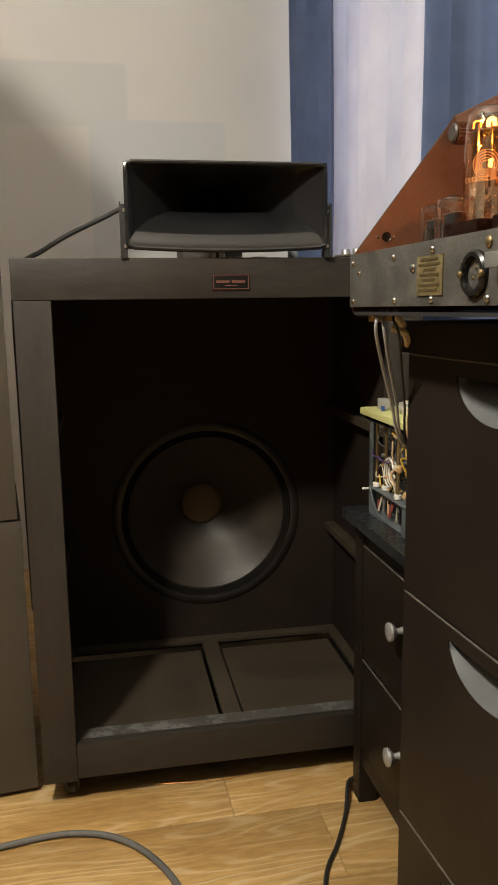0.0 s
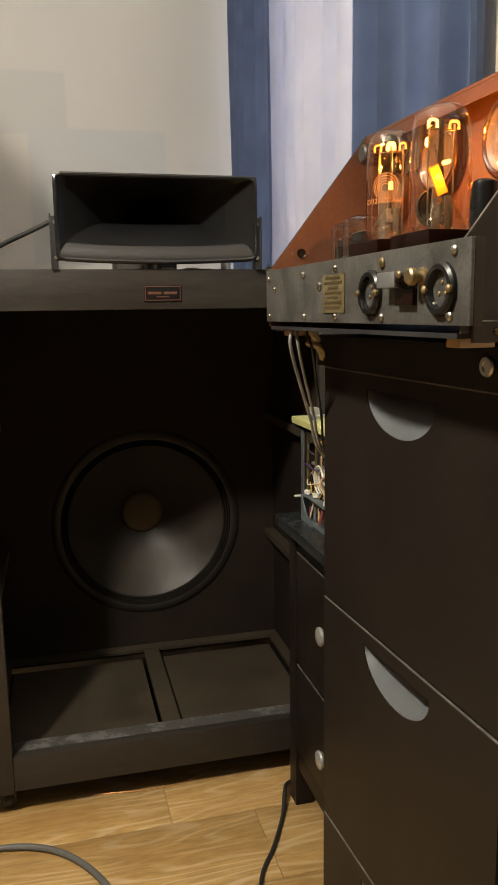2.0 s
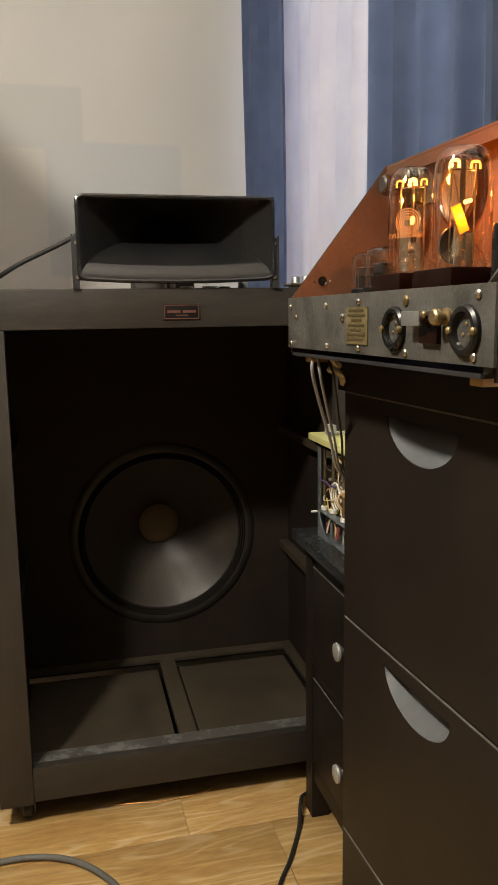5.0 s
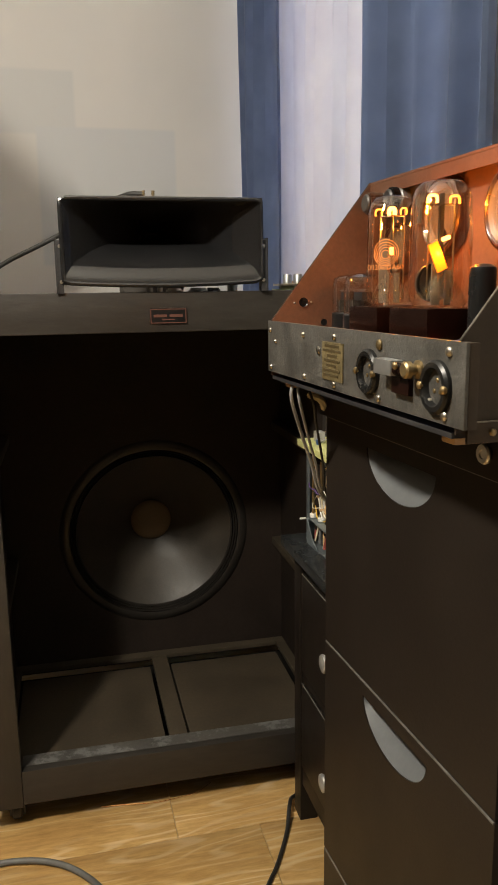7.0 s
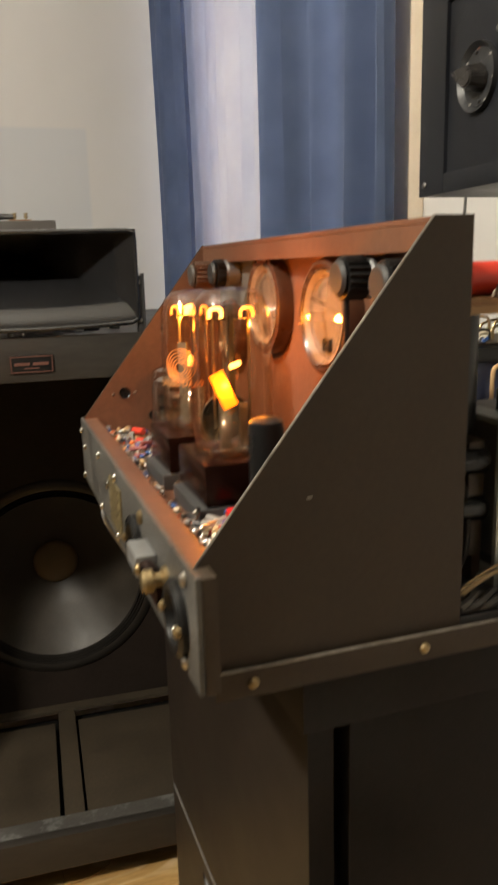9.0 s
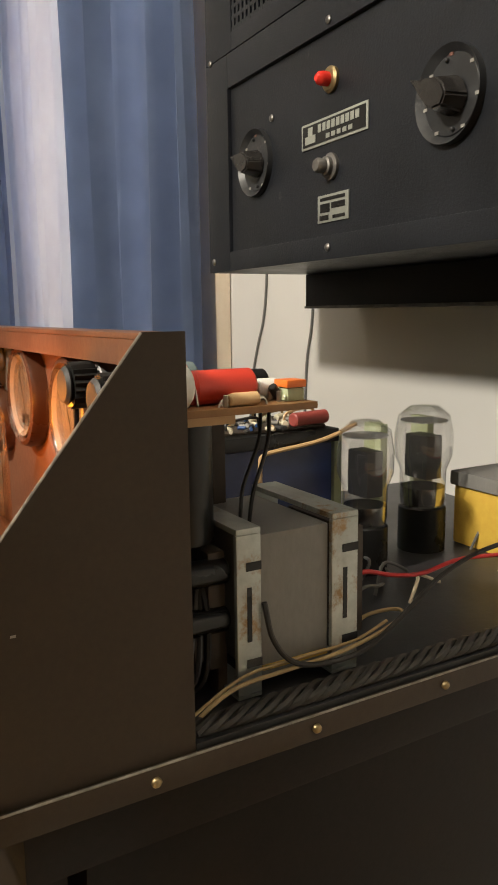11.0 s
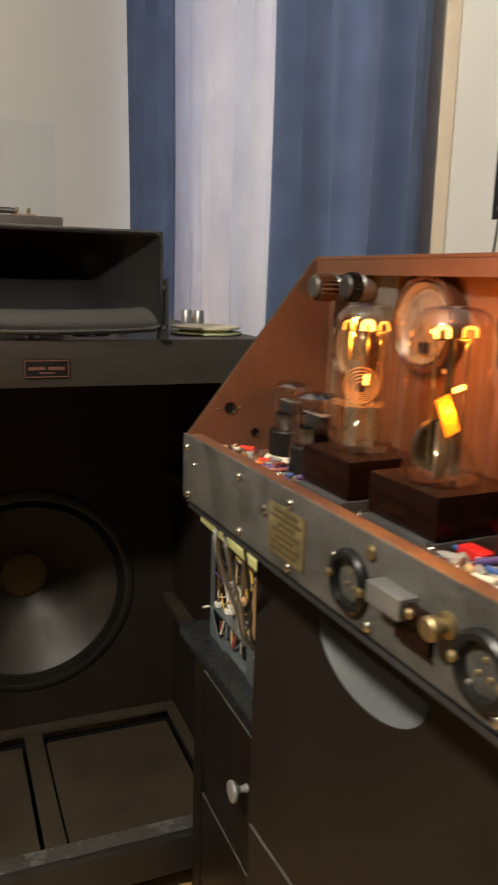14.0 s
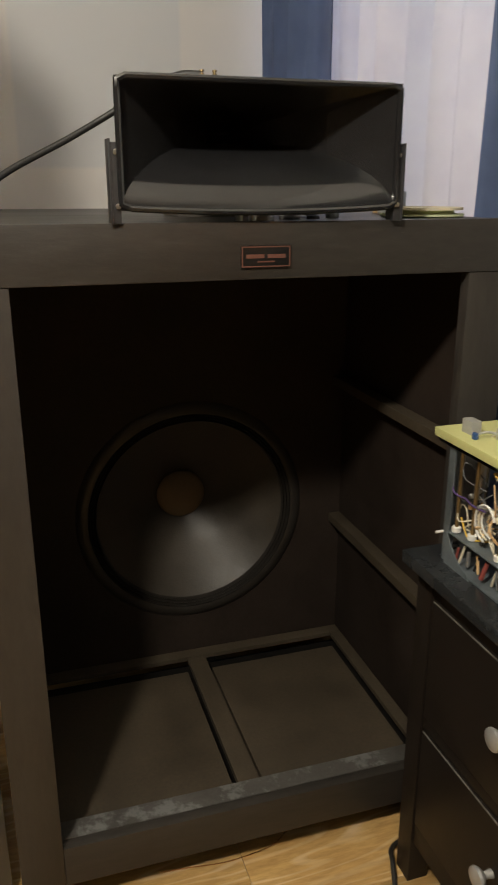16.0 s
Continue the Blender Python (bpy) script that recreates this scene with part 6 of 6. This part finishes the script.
single("tan_cable", bm_of(wire, [(0.430, 0.93, 0.90), (0.438, 0.98, 0.87), (0.442, 1.0, 0.84), (0.444, 1.0, 0.78), (0.453, 1.0, 0.705), (0.462, 1.0, 0.662), (0.480, 1.0, TZ + 0.006), (0.52, 0.99, TZ + 0.0045)], 0.0040, 8, 8), mat("tan_rubber_cable", (0.36, 0.22, 0.10), 0.5, vary=0.15), "tan cable hanging down onto the bedside chest", "cable")

# ---- white post beside the drawer unit ----
cn = thing("white_canister", shifted(0.450, 0.369, FLOOR), "tall plain white plastic canister with a rounded top", "canister")
part("body", bm_of(lathe, [(0, 0), (0.058, 0), (0.06, 0.004), (0.06, 0.78)], None, 40), CANISTER, cn)
part("lid", bm_of(lathe, [(0.06, 0.7805), (0.0605, 0.838)] + [(0.0405 + 0.02 * math.cos(a), 0.842 + 0.02 * math.sin(a)) for a in [k / 6 * math.pi / 2 for k in range(7)]] + [(0.0, 0.864)], None, 40), CANISTER, cn)

# ---- floor leads ----
single("floor_cable", bm_of(wire, [(-0.42, 1.26, FLOOR + 0.0065), (-0.30, 1.335, FLOOR + 0.0065), (-0.20, 1.362, FLOOR + 0.0065), (-0.067, 1.372, FLOOR + 0.0065), (0.035, 1.325, FLOOR + 0.0065), (0.11, 1.21, FLOOR + 0.0065), (0.14, 1.05, FLOOR + 0.0065)], 0.0062, 10, 10), CABLE_GREY, "thick grey rubber cable lying on the floor", "cable", "cables on the floor")
single("floor_cable", bm_of(wire, [(0.56, 1.44, FLOOR + 0.004), (0.505, 1.415, FLOOR + 0.012), (0.484, 1.375, FLOOR + 0.022), (0.462, 1.32, FLOOR + 0.006), (0.42, 1.24, FLOOR + 0.0045), (0.375, 1.165, FLOOR + 0.0045), (0.33, 1.02, FLOOR + 0.0045)], 0.0042, 10, 8), CABLE_BLACK, "thin black cable lying on the floor beside the chest", "cable", "cables on the floor")
single("loose_wire", bm_of(wire, [(0.10, 1.50, FLOOR + 0.002), (0.15, 1.492, FLOOR + 0.004), (0.22, 1.485, FLOOR + 0.002), (0.30, 1.490, FLOOR + 0.006), (0.34, 1.51, FLOOR + 0.01)], 0.0006, 8, 6), COPPER, "thin bare copper wire lying below the cabinet", "wire")

# ---- lamp that lights the room, behind and above the walk ----
pend = thing("pendant_lamp", shifted(-0.54, 0.44, 0), "plain white pendant lamp hanging from the ceiling", "lamp")
part("cord", bm_of(rod, (0, 0, 2.16), (0, 0, 2.749), 0.003, 8), CABLE_BLACK, pend)
part("lamp_holder", bm_of(rod, (0, 0, 2.13), (0, 0, 2.18), 0.018, 16), WHITE_PL, pend)

# ---- floor of oak boards ----
floor_ob = single("floor", boxes((-4.5, WALL_X, -4.0, WALL_Y, FLOOR - 0.06, FLOOR - 0.010)), mat("floor_underlay", (0.10, 0.07, 0.04), 0.8, vary=0.2), "limed oak laminate floor in staggered boards", "floor", kind="structure")
BW, BL = 0.20, 1.29
shared = {}
rows = int((WALL_Y + 4.0) / BW) + 1
for r in range(-1, rows):
    y0 = 1.365 + BW * (r - 27)
    y1 = min(y0 + BW, WALL_Y) - 0.0009
    y0 = max(y0, -4.0)
    if y1 - y0 < 0.01:
        continue
    k = r - 27
    x = 0.246 + {0: 0.0, -1: 0.17}.get(k, ((k * 0.377) % 1.0) * BL) - 5 * BL
    while x < WALL_X:
        a, b = max(x, -4.5), min(x + BL - 0.0008, WALL_X)
        x += BL
        if b - a < 0.02:
            continue
        key = (round(b - a, 4), round(y1 - y0, 4))
        if key not in shared:
            w, d = key
            bm = bmesh.new()
            e = 0.0012
            lo = [bm.verts.new(p) for p in ((0, 0, -0.010), (w, 0, -0.010), (w, d, -0.010), (0, d, -0.010))]
            md = [bm.verts.new(p) for p in ((0, 0, -e * 0.6), (w, 0, -e * 0.6), (w, d, -e * 0.6), (0, d, -e * 0.6))]
            hi = [bm.verts.new(p) for p in ((e, e, 0), (w - e, e, 0), (w - e, d - e, 0), (e, d - e, 0))]
            bm.faces.new(hi)
            for u, v in ((lo, md), (md, hi)):
                for i in range(4):
                    j = (i + 1) % 4
                    bm.faces.new((u[i], u[j], v[j], v[i]))
            shared[key] = mesh_of("board", bm, OAK)
        ob = new("board", shared[key])
        ob.parent = floor_ob
        ob.location = (a, y0, FLOOR)
